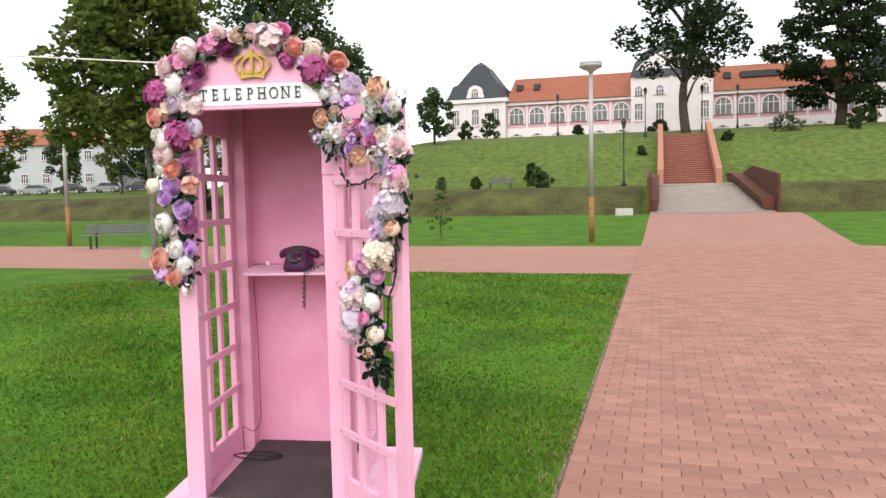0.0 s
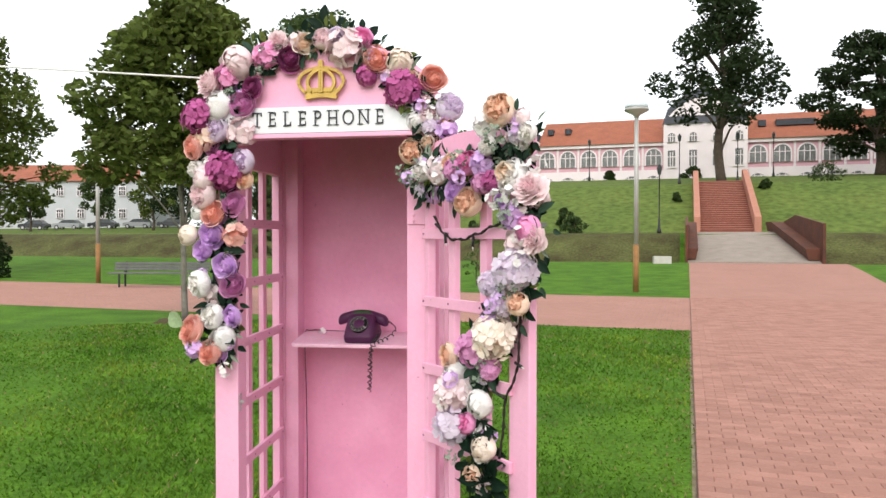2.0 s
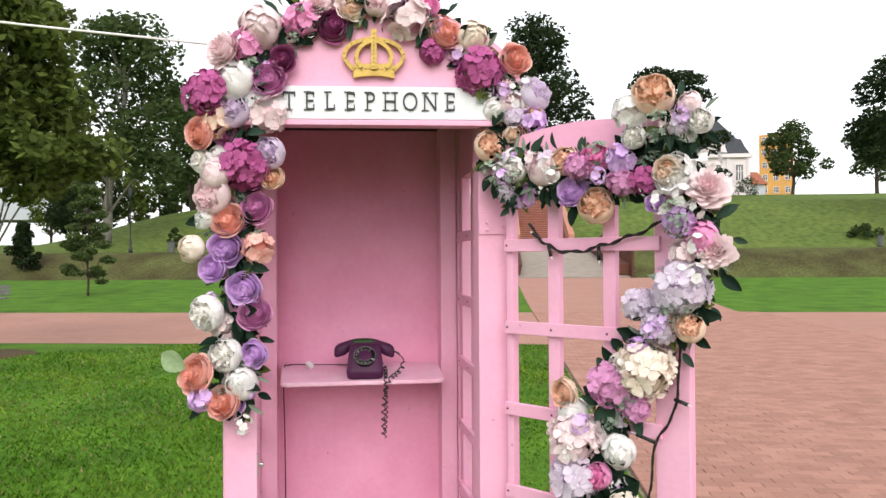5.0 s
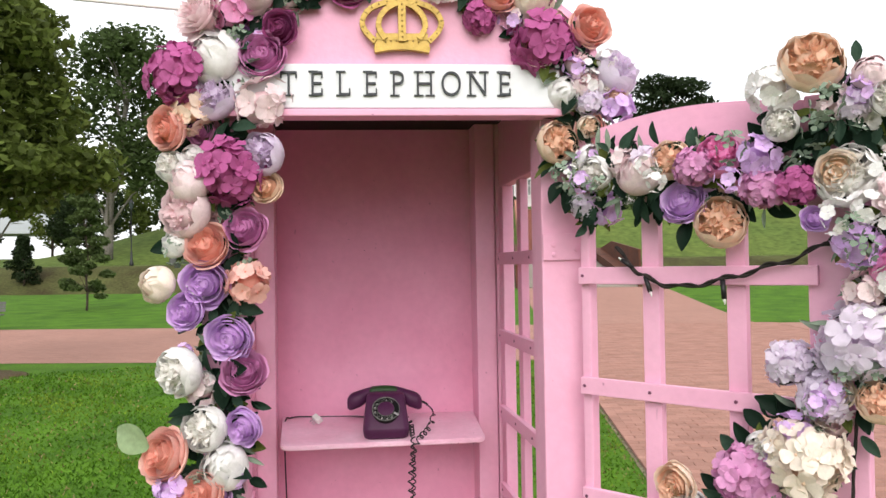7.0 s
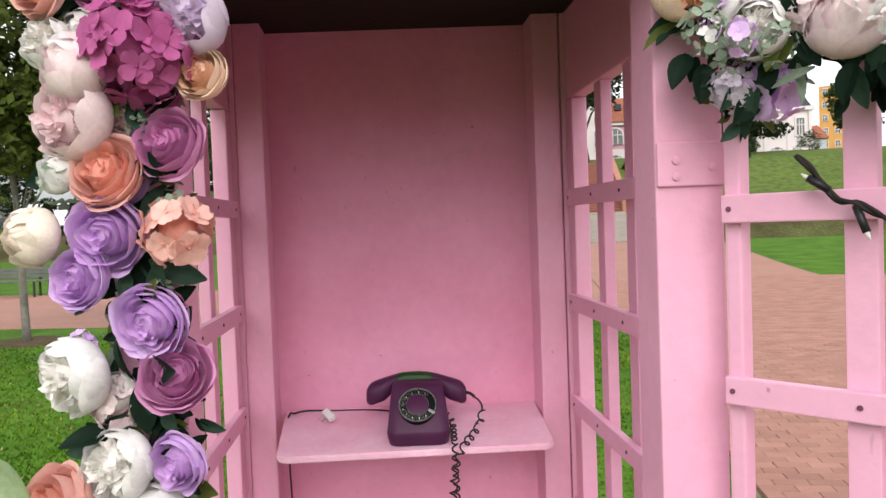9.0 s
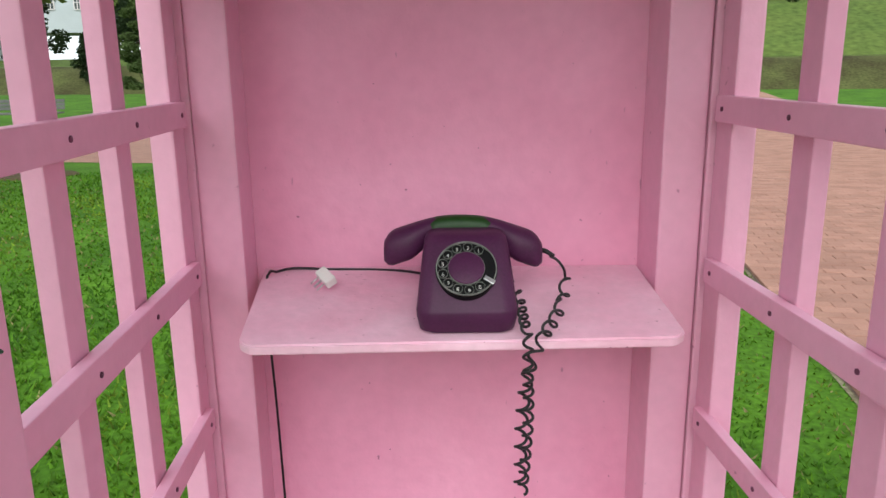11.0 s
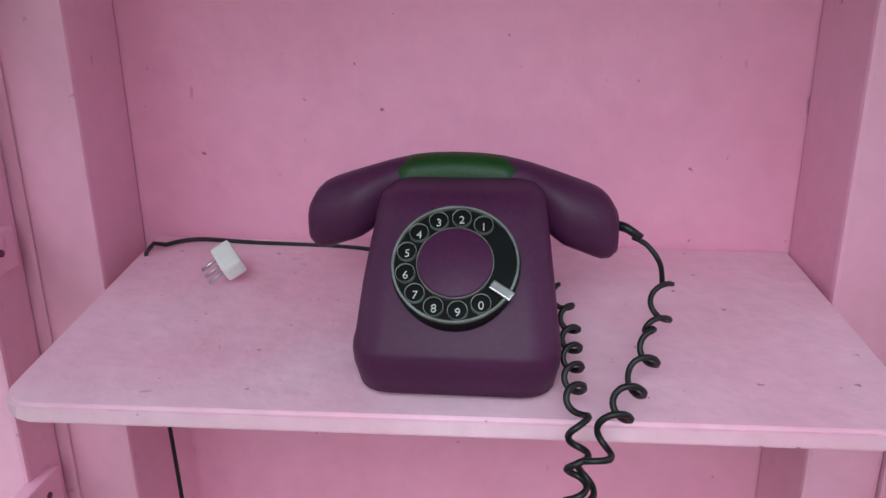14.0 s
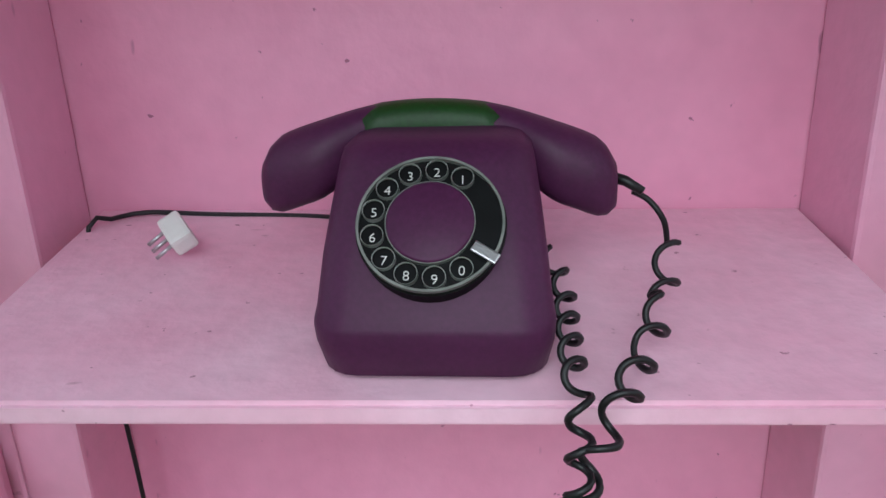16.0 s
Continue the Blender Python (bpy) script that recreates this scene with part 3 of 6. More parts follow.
for v in body.verts:
    v.co.z += min(1.0, max(0.0, (1.200 - v.co.z) / 0.035)) * (SHELF_FALL * (v.co.y - 3.70) - 0.0105)
part("body", body, PURPLE, phone, smooth=True, world=True)
plate = boxed(PX - 0.052, 3.64, 1.161, PX + 0.052, 3.79, 1.1635)
for v in plate.verts:
    v.co.z += SHELF_FALL * (v.co.y - 3.70) - 0.0108
part("base_plate", plate, BLACK, phone, "black base", world=True)
# dial on the sloping face
DIAL = Matrix.Translation((PX - 0.0005, 3.6430, 1.2290)) @ Matrix.Rotation(radians(47), 4, "X") @ Matrix.Diagonal((0.935, 0.935, 1, 1))
dial = part("dial", lathe(bmesh.new(), [(0.0440, -0.012), (0.0450, 0.0015), (0.0435, 0.003), (0.0262, 0.003), (0.0255, 0.001)], 48, DIAL), DIAL_BLACK, phone, "black number ring", smooth=False, world=True)
wheel = bmesh.new()
for k in range(96):
    a0, a1 = 2 * math.pi * k / 96, 2 * math.pi * (k + 1) / 96
    for r0, r1 in ((0.0424, 0.0440), (0.0262, 0.0268)):
        q = [DIAL @ Vector((r * math.cos(a), r * math.sin(a), z)) for z in (0.0032, 0.0062) for r, a in ((r0, a0), (r1, a0), (r1, a1), (r0, a1))]
        vs = [wheel.verts.new(p) for p in q]
        for f in ((4, 5, 6, 7), (0, 1, 5, 4), (2, 3, 7, 6), (1, 2, 6, 5), (3, 0, 4, 7)):
            wheel.faces.new([vs[i] for i in f])
bmesh.ops.remove_doubles(wheel, verts=wheel.verts, dist=1e-6)
part("finger_wheel", wheel, CHROME, dial, "clear grey finger wheel", world=True)
for k, ch in enumerate("1234567890"):
    a = radians(58 + 27.2 * k)
    cxd, cyd = 0.0350 * math.cos(a), 0.0350 * math.sin(a)
    hole = bmesh.new()
    for j in range(20):
        b0, b1 = 2 * math.pi * j / 20, 2 * math.pi * (j + 1) / 20
        q = [DIAL @ Vector((cxd + r * math.cos(b), cyd + r * math.sin(b), z)) for r, b, z in ((0.0064, b0, 0.0058), (0.0069, b0, 0.0062), (0.0069, b1, 0.0062), (0.0064, b1, 0.0058))]
        hole.faces.new([hole.verts.new(p) for p in q])
        q = [DIAL @ Vector((cxd + r * math.cos(b), cyd + r * math.sin(b), z)) for r, b, z in ((0.0069, b0, 0.0062), (0.0072, b0, 0.0032), (0.0072, b1, 0.0032), (0.0069, b1, 0.0062))]
        hole.faces.new([hole.verts.new(p) for p in q])
    bmesh.ops.remove_doubles(hole, verts=hole.verts, dist=1e-6)
    part("finger_hole", hole, CHROME, dial, world=True)
    me = lettering(ch, 0.0085, 0.0004, "digit")
    me.transform(DIAL @ Matrix.Translation((cxd, cyd - 0.001, 0.0036)) @ Matrix.Rotation(radians(-90), 4, "X"))
    me.materials.clear()
    me.materials.append(WHITE_P)
    part("digit", me, WHITE_P, dial, world=True)
part("dial_centre", lathe(bmesh.new(), [(0.0262, 0.002), (0.0262, 0.0064), (0.0245, 0.0072), (0.001, 0.0074)], 40, DIAL), PURPLE, dial, "purple dial centre", smooth=True, world=True)
web = bmesh.new()
for k in range(20):
    a0, a1 = radians(-28 + 3.4 * k), radians(-28 + 3.4 * (k + 1))
    q = [DIAL @ Vector((r * math.cos(a), r * math.sin(a), 0.0055)) for r, a in ((0.0270, a0), (0.0422, a0), (0.0422, a1), (0.0270, a1))]
    web.faces.new([web.verts.new(p) for p in q])
part("wheel_web", web, DIAL_BLACK, dial, world=True)
part("finger_stop", box(bmesh.new(), 0.030, -0.003, 0.0064, 0.047, 0.004, 0.0085, 0.001, DIAL @ Matrix.Rotation(radians(-33), 4, "Z")), STEEL, dial, "bright metal finger stop", world=True)


def handset_rings(bm, t0, t1, n, grow=0.0, ragged=0.0):
    rings = []
    for i in range(n + 1):
        t = t0 + (t1 - t0) * i / n
        a = abs(t)
        swell = float(ease(0.28, 0.70, a))
        shrink = math.sqrt(max(0.0, 1 - ((a - 0.86) / 0.14) ** 2 * 0.80)) if a > 0.86 else 1.0
        hz, hy = (0.0155 + 0.0100 * swell) * (0.25 + 0.75 * shrink) + grow, (0.0165 + 0.0115 * swell) * (0.3 + 0.7 * shrink) + grow
        zc, yc = 1.2705 - 0.0025 * t - 0.026 * a ** 2.0 - 0.0115 * swell, 3.738 - 0.006 * swell
        rg = []
        for k in range(20):
            b = 2 * math.pi * k / 20
            c, s_ = math.cos(b), math.sin(b)
            ex = 0.60 if s_ < 0 else 0.85
            tt = t + ragged * (math.sin(k * 1.9) + 0.6 * math.sin(k * 4.1 + 1) - 1.2 * max(0.0, s_)) * (1 if i == n else -1 if i == 0 else 0)
            rg.append(bm.verts.new((PX - 0.003 + 0.1150 * tt, yc + hy * math.copysign(abs(c) ** ex, c), zc + hz * math.copysign(abs(s_) ** ex, s_))))
        rings.append(rg)
    return rings


hs = bmesh.new()
loft(hs, handset_rings(hs, -1, 1, 40))
handset = part("handset", hs, PURPLE, phone, smooth=True, world=True)
gp = bmesh.new()
loft(gp, handset_rings(gp, -0.40, 0.35, 9, 0.0005, 0.030))
part("painted_grip", gp, GREEN_P, handset, "patch of dark green paint on the grip", smooth=True, world=True)
part("strain_relief", tube(bmesh.new(), [(-1.113, 3.745, 1.231), (-1.103, 3.742, 1.229), (-1.092, 3.736, 1.223)], 0.0042, 10, 0.003), BLACK, handset, smooth=True, world=True)


phone.matrix_basis = Matrix.Translation((0.003, 0.002, 0.0025)) @ phone.matrix_basis @ pose(0, 0, 0, 0, 0, PHONE_TURN)


def coil(bm, pts, r, pitch, wire):
    path = along(pts, 0.0012)
    out, turns = [], 0.0
    for i, p in enumerate(path):
        d = (path[min(i + 1, len(path) - 1)] - path[max(i - 1, 0)]).normalized()
        side = d.cross(Vector((0.3, 1, 0.2))).normalized()
        up = d.cross(side)
        if i:
            turns += (p - path[i - 1]).length / (pitch if p.z > 1.155 else pitch * 0.72)
        a = 2 * math.pi * turns
        out.append(p + r * (math.cos(a) * side + math.sin(a) * up))
    return tube(bm, out, wire, 6)


cord = thing("coiled_cord", Matrix.Translation((-1.10, 3.60, 1.16)), "black coiled telephone cord hanging over the shelf edge", "cord")
part("lead", tube(bmesh.new(), along([(-1.0945, 3.752, 1.2225), (-1.083, 3.752, 1.216), (-1.074, 3.744, 1.204), (-1.074, 3.728, 1.192)], 0.003), 0.0021, 8), BLACK, cord, smooth=True, world=True)
part("handset_coil", coil(bmesh.new(), [(-1.074, 3.728, 1.192), (-1.082, 3.69, 1.176), (-1.100, 3.635, 1.166), (-1.122, 3.583, 1.158), (-1.142, 3.562, 1.12), (-1.150, 3.564, 1.05), (-1.151, 3.564, 0.955)], 0.0075, 0.036, 0.0021), BLACK, cord, smooth=True, world=True)
part("body_coil", coil(bmesh.new(), [(-1.152, 3.728, 1.186), (-1.144, 3.70, 1.176), (-1.143, 3.672, 1.169), (-1.143, 3.62, 1.164), (-1.142, 3.582, 1.158), (-1.143, 3.562, 1.12), (-1.142, 3.560, 1.05), (-1.148, 3.562, 0.945)], 0.0060, 0.0250, 0.0021), BLACK, cord, smooth=True, world=True)
cable = thing("power_cable", Matrix.Translation((-1.58, 3.84, 0.09)), "thin black cable running over the shelf to the floor", "cable")
part("cable_run", tube(bmesh.new(), along([(-1.262, 3.81, 1.174), (-1.33, 3.872, 1.1685), (-1.45, 3.882, 1.1690), (-1.51, 3.882, 1.171), (-1.536, 3.864, 1.170), (-1.547, 3.845, 1.168), (-1.549, 3.84, 1.08), (-1.546, 3.846, 0.9), (-1.545, 3.855, 0.6), (-1.545, 3.852, 0.35), (-1.546, 3.85, 0.22), (-1.57, 3.80, 0.17), (-1.60, 3.74, 0.21), (-1.595, 3.70, 0.215), (-1.575, 3.66, 0.12), (-1.56, 3.62, 0.089)], 0.01), 0.0022, 8), BLACK, cable, smooth=True, world=True)
loopy = [(-1.47 + (0.13 + 0.02 * math.sin(2.3 * k)) * math.cos(0.5 * k), 3.60 + (0.06 + 0.015 * math.cos(1.7 * k)) * math.sin(0.5 * k), 0.089 + 0.0003 * k) for k in range(27)]
part("cable_loop", tube(bmesh.new(), along([(-1.56, 3.62, 0.089)] + loopy, 0.015), 0.0026, 7), BLACK, cable, smooth=True, world=True)
plug = thing("plug", Matrix.Translation((-1.438, 3.795, 1.1610)) @ pose(0, 0, 0.013, 0, 0, -48) @ Matrix.Rotation(radians(20), 4, "Y") @ Matrix.Rotation(radians(28), 4, "X") @ Matrix.Scale(0.86, 4), "small white plastic plug lying on the shelf", "plug")
part("plug_body", boxed(-0.020, -0.011, 0.0, 0.020, 0.011, 0.019, 0.004), WHITE_P, plug)
for a in (-0.011, 0.0, 0.011):
    part("pin", tube(bmesh.new(), [(a, -0.010, 0.010), (a, -0.028, 0.007)], 0.0018, 8), STEEL, plug, "metal pin", smooth=True)

# ---- silk flowers ----
TINT = {  # outer petals, heart
    "W": ((0.94, 0.92, 0.91), (0.94, 0.90, 0.86)), "B": ((0.95, 0.79, 0.81), (0.94, 0.69, 0.73)), "C": ((0.96, 0.85, 0.75), (0.94, 0.69, 0.52)),
    "K": ((0.96, 0.77, 0.63), (0.93, 0.59, 0.43)), "P": ((0.53, 0.13, 0.34), (0.46, 0.09, 0.28)), "S": ((0.94, 0.56, 0.50), (0.90, 0.42, 0.34)),
    "L": ((0.81, 0.56, 0.92), (0.74, 0.45, 0.85)), "M": ((0.73, 0.34, 0.59), (0.63, 0.24, 0.49)), "D": ((0.42, 0.11, 0.28), (0.33, 0.07, 0.20)),
    "H": ((0.93, 0.40, 0.68), (0.90, 0.29, 0.58)),
}
WORDS = {"W": "white", "B": "blush pink", "C": "cream", "K": "peach", "P": "plum purple", "S": "salmon", "L": "lilac", "M": "mauve", "D": "dark plum", "H": "hot pink"}
KINDS = {"r": "rose", "p": "peony", "c": "carnation", "h": "hydrangea", "b": "blossom"}
SILK = {k: (leafy("silk_petal_" + WORDS[k].replace(" ", "_"), a, 0.10, 0.25, 0.10), leafy("silk_heart_" + WORDS[k].replace(" ", "_"), b, 0.14, 0.25, 0.12)) for k, (a, b) in TINT.items()}
SILK["pale"] = (leafy("silk_petal_pale_lilac", (0.86, 0.77, 0.89), 0.07, 0.42, 0.05), leafy("silk_heart_pale_lilac", (0.80, 0.66, 0.84), 0.10, 0.42, 0.06))
rng = random.Random(5)


def shell(bm, phi, half, profile, ruffle=0.0, tip=0.3, nu=6, nv=6):
    """One cupped petal: a patch of a turned form, with a rounded, curling edge."""
    rows = []
    ph = rng.uniform(0, 6.3)
    for j in range(nv + 1):
        row = []
        for i in range(nu + 1):
            u = 2 * i / nu - 1
            v = (j / nv) * (1 - tip * u * u * (0.4 + 0.6 * abs(u)))
            r, z = profile(v)
            w = half * (0.35 + 0.65 * math.sin(min(1.0, v * 1.5) * math.pi / 2))
            edge = ruffle * v ** 3 * math.sin(5 * u + ph)
            a = phi + u * w
            row.append(bm.verts.new(((r + edge) * math.cos(a), (r + edge) * math.sin(a), z + 0.6 * edge)))
        rows.append(row)
    for a, b in zip(rows, rows[1:]):
        for i in range(nu):
            bm.faces.new((a[i], a[i + 1], b[i + 1], b[i]))


def rose():
    """A high-centred rose: broad outer petals with rolled lips round a tight spiral."""
    out, heart = bmesh.new(), bmesh.new()
    for k, (r, top, lip, n, half) in enumerate(((1.0, 0.22, 0.34, 4, 0.95), (0.93, 0.42, 0.26, 4, 0.95), (0.82, 0.56, 0.20, 4, 0.95))):
        for i in range(n):
            rr, tt, lp = r * rng.uniform(0.93, 1.05), top + rng.uniform(-0.08, 0.06), lip * rng.uniform(0.6, 1.3)
            shell(out, 6.283 * i / n + k * 0.75 + rng.uniform(-0.2, 0.2), half * rng.uniform(0.85, 1.1), lambda v, rr=rr, tt=tt, lp=lp: (rr * (0.30 + 0.70 * math.sin(min(1.0, v * 1.35) * 1.571)) - 0.10 * max(0, v - 0.55) + lp * max(0, v - 0.80) * 2.2, -0.62 + (tt + 0.62) * v - lp * 3.0 * max(0, v - 0.84) ** 1.2), 0.045, 0.34, 8, 8)
    for k, (r, h, n) in enumerate(((0.64, 0.60, 3), (0.48, 0.70, 3), (0.32, 0.76, 3), (0.17, 0.79, 2), (0.07, 0.78, 1))):
        for i in range(n):
            hh, rr = h + rng.uniform(-0.13, 0.05), r * rng.uniform(0.82, 1.14)
            shell(heart, 6.283 * i / n + k * 1.35 + rng.uniform(-0.35, 0.35), rng.uniform(1.0, 1.4), lambda v, r=rr, h=hh: (r * (0.98 + 0.06 * v) + 0.16 * max(0, v - 0.72), -0.1 + (h + 0.1) * v - 0.35 * max(0, v - 0.84)), 0.060, 0.40, 8, 6)
    bmesh.ops.create_icosphere(heart, subdivisions=2, radius=0.56, matrix=Matrix.Translation((0, 0, -0.04)))
    return out, heart


def peony(closed):
    """A peony: a closed globe of smooth petals, or a bowl brimming with ruffles."""
    out, heart = bmesh.new(), bmesh.new()
    layers = ((1.0, 0.42, 4, 0.85, 0.70), (0.97, 0.66, 4, 0.85, 0.80), (0.91, 0.80, 4, 0.85, 0.88), (0.82, 0.86, 3, 1.0, 0.95), (0.66, 0.88, 3, 1.1, 0.97)) if closed else ((1.0, 0.34, 5, 0.9, 0.60), (0.97, 0.50, 5, 0.9, 0.66), (0.90, 0.60, 5, 0.85, 0.72))
    for k, (r, top, n, half, reach) in enumerate(layers):
        for i in range(n):
            rr, tt = r * rng.uniform(0.94, 1.04), top + rng.uniform(-0.06, 0.05)
            shell(out, 6.283 * i / n + k * 0.65 + rng.uniform(-0.2, 0.2), half * rng.uniform(0.9, 1.1), lambda v, rr=rr, tt=tt, e=reach: (rr * math.sin(math.pi * (0.06 + (e - 0.06) * v)) ** 0.75, -0.60 + (tt + 0.60) * (1 - math.cos(math.pi * 0.60 * v)) / 1.309), 0.060, 0.42, 8, 8)
    if closed:
        bmesh.ops.create_icosphere(heart, subdivisions=2, radius=0.70, matrix=Matrix.Translation((0, 0, 0.02)))
        return out, heart
    for k in range(46):
        y = 1 - 0.80 * (k + 0.5) / 46
        a = k * 2.39996
        d = Vector((math.sqrt(1 - y * y) * math.cos(a), math.sqrt(1 - y * y) * math.sin(a), y))
        m = Matrix.Translation(d * 0.42) @ (d + Vector((rng.uniform(-0.3, 0.3), rng.uniform(-0.3, 0.3), rng.uniform(-0.2, 0.2)))).to_track_quat("Z", "Y").to_matrix().to_4x4() @ Matrix.Rotation(rng.uniform(0, 6.3), 4, "Z")
        made = len(heart.verts)
        curl, tall = rng.uniform(0.10, 0.22), rng.uniform(0.32, 0.48)
        shell(heart, 0.0, 1.15, lambda v, c=curl, t=tall: (c * (0.5 + 0.9 * v), t * v), 0.09, 0.35, 6, 4)
        heart.verts.ensure_lookup_table()
        bmesh.ops.transform(heart, matrix=m, verts=heart.verts[made:])
    bmesh.ops.create_icosphere(heart, subdivisions=2, radius=0.60)
    return out, heart


def carnation():
    out, heart = bmesh.new(), bmesh.new()
    for k, (r, top, n) in enumerate(((1.0, 0.10, 8), (0.92, 0.34, 8), (0.76, 0.54, 7), (0.58, 0.66, 6))):
        for i in range(n):
            rr, tt = r * rng.uniform(0.85, 1.08), top + rng.uniform(-0.12, 0.10)
            shell(out, 6.283 * i / n + k * 0.4 + rng.uniform(-0.25, 0.25), 0.62, lambda v, rr=rr, tt=tt: (rr * v ** 0.8, -0.4 + (tt + 0.4) * v ** 0.7), 0.10, 0.32, 7, 5)
    for k, (r, n) in enumerate(((0.40, 6), (0.2, 5))):
        for i in range(n):
            shell(heart, 6.283 * i / n + k * 0.8, 0.7, lambda v, r=r: (r * v ** 0.7, -0.1 + 0.82 * v), 0.10, 0.25, 6, 4)
    bmesh.ops.create_icosphere(heart, subdivisions=2, radius=0.42, matrix=Matrix.Translation((0, 0, -0.05)))
    return out, heart


def florets(count, size, petals, flat):
    """A head of many small four- or five-petalled florets, uneven in height and tilt."""
    out, heart = bmesh.new(), bmesh.new()
    for k in range(count):
        y = 1 - 1.55 * (k + 0.5) / count
        a = k * 2.39996 + rng.uniform(-0.25, 0.25)
        d = Vector((math.sqrt(1 - y * y) * math.cos(a), math.sqrt(1 - y * y) * math.sin(a), y * flat + (1 - flat) * 0.2)).normalized()
        d = (d + Vector((rng.uniform(-0.35, 0.35), rng.uniform(-0.35, 0.35), rng.uniform(-0.3, 0.3)))).normalized()
        m = Matrix.Translation(d * rng.uniform(0.62, 1.02)) @ d.to_track_quat("Z", "Y").to_matrix().to_4x4() @ Matrix.Rotation(rng.uniform(0, 6.3), 4, "Z")
        s = size * rng.uniform(0.75, 1.25)
        cup = rng.uniform(0.05, 0.45)
        for i in range(petals):
            b = 6.283 * i / petals + rng.uniform(-0.12, 0.12)
            rows = []
            for r, w, z in ((0.06, 0.08, 0.0), (0.38, 0.40, 0.10), (0.70, 0.52, 0.22), (0.95, 0.38, 0.30), (1.06, 0.12, 0.26)):
                rows.append([out.verts.new(m @ Vector((s * (r * math.cos(b) - q * w * math.sin(b)), s * (r * math.sin(b) + q * w * math.cos(b)), s * (z * cup * 3 + 0.12 * q * q * rng.uniform(-0.6, 1.4))))) for q in (-1, -0.4, 0.4, 1)])
            for p, q in zip(rows, rows[1:]):
                for j in range(3):
                    out.faces.new((p[j], p[j + 1], q[j + 1], q[j]))
        bmesh.ops.create_icosphere(heart, subdivisions=1, radius=s * 0.12, matrix=m @ Matrix.Translation((0, 0, s * 0.06)))
    bmesh.ops.create_icosphere(heart, subdivisions=2, radius=0.58)
    return out, heart


SHAPES = {}
for kind, made in (("r", [rose(), rose()]), ("p", [peony(True), peony(False)]), ("c", [carnation(), carnation()]), ("h", [florets(62, 0.34, 4, 1.0), florets(56, 0.36, 4, 1.0)]), ("b", [florets(13, 0.56, 5, 0.9), florets(11, 0.60, 5, 0.9)])):
    SHAPES[kind] = []
    for o, h in made:
        pair = []
        for nm, bm in (("petals", o), ("heart", h)):
            pair.append(mesh_of(nm, bm, PINK, True))
        SHAPES[kind].append(pair)
TONED = {}


def flower(code, pos, facing, size, group, where):
    """One silk flower head at pos, turned to facing."""
    kind, tint = code
    size *= 0.98
    mats = SILK["pale" if (tint == "L" and kind in "ph") else tint]
    pick = rng.randrange(2) if kind != "p" else int(rng.random() < 0.6)
    if kind == "p" and pick == 0:
        mats = (mats[0], mats[0])
    key = (kind, tint, pick)
    if key not in TONED:
        TONED[key] = []
        for me, mm in zip(SHAPES[kind][pick], mats):
            c = me.copy()
            c.materials.clear()
            c.materials.append(mm)
            TONED[key].append(c)
    d = (Vector(facing) + Vector((rng.uniform(-0.32, 0.32), rng.uniform(-0.1, 0.1), rng.uniform(-0.30, 0.40)))).normalized()
    m = Matrix.Translation(pos) @ d.to_track_quat("Z", "Y").to_matrix().to_4x4() @ Matrix.Rotation(rng.uniform(0, 6.3), 4, "Z")
    m = m @ Matrix.Diagonal((size, size * rng.uniform(0.92, 1.05), size * rng.uniform(0.85, 1.05), 1))
    word = "pale lilac" if mats[0] is SILK["pale"][0] else WORDS[tint]
    f = thing(KINDS[kind], m, f"{word} artificial silk {KINDS[kind]} wired to the {where}", "flower", group)
    for nm, me in zip(("petals", "heart"), TONED[key]):
        ob = tagged(new(nm, me), kind="stuff")
        ob.parent = f
    return f


def silk_leaf(length, width, fold):
    bm = bmesh.new()
    rows = []
    for j in range(7):
        v = j / 6
        w = width * math.sin(math.pi * min(1, v * 0.93 + 0.05)) ** 0.8
        rows.append([bm.verts.new((q * w / 2, v * length, -0.18 * length * v * v + fold * w * abs(q))) for q in (-1, -0.5, 0, 0.5, 1)])
    for a, b in zip(rows, rows[1:]):
        for i in range(4):
            bm.faces.new((a[i], a[i + 1], b[i + 1], b[i]))
    return bm


LEAVES = []
for l, w, mm in ((0.085, 0.045, SILK_DARK), (0.075, 0.036, SILK_MID), (0.065, 0.030, SILK_OLIVE), (0.10, 0.052, SILK_DARK), (0.07, 0.016, SAGE), (0.055, 0.028, SILK_DARK)):
    LEAVES.append(mesh_of("leaf", silk_leaf(l, w, 0.25), mm, True))


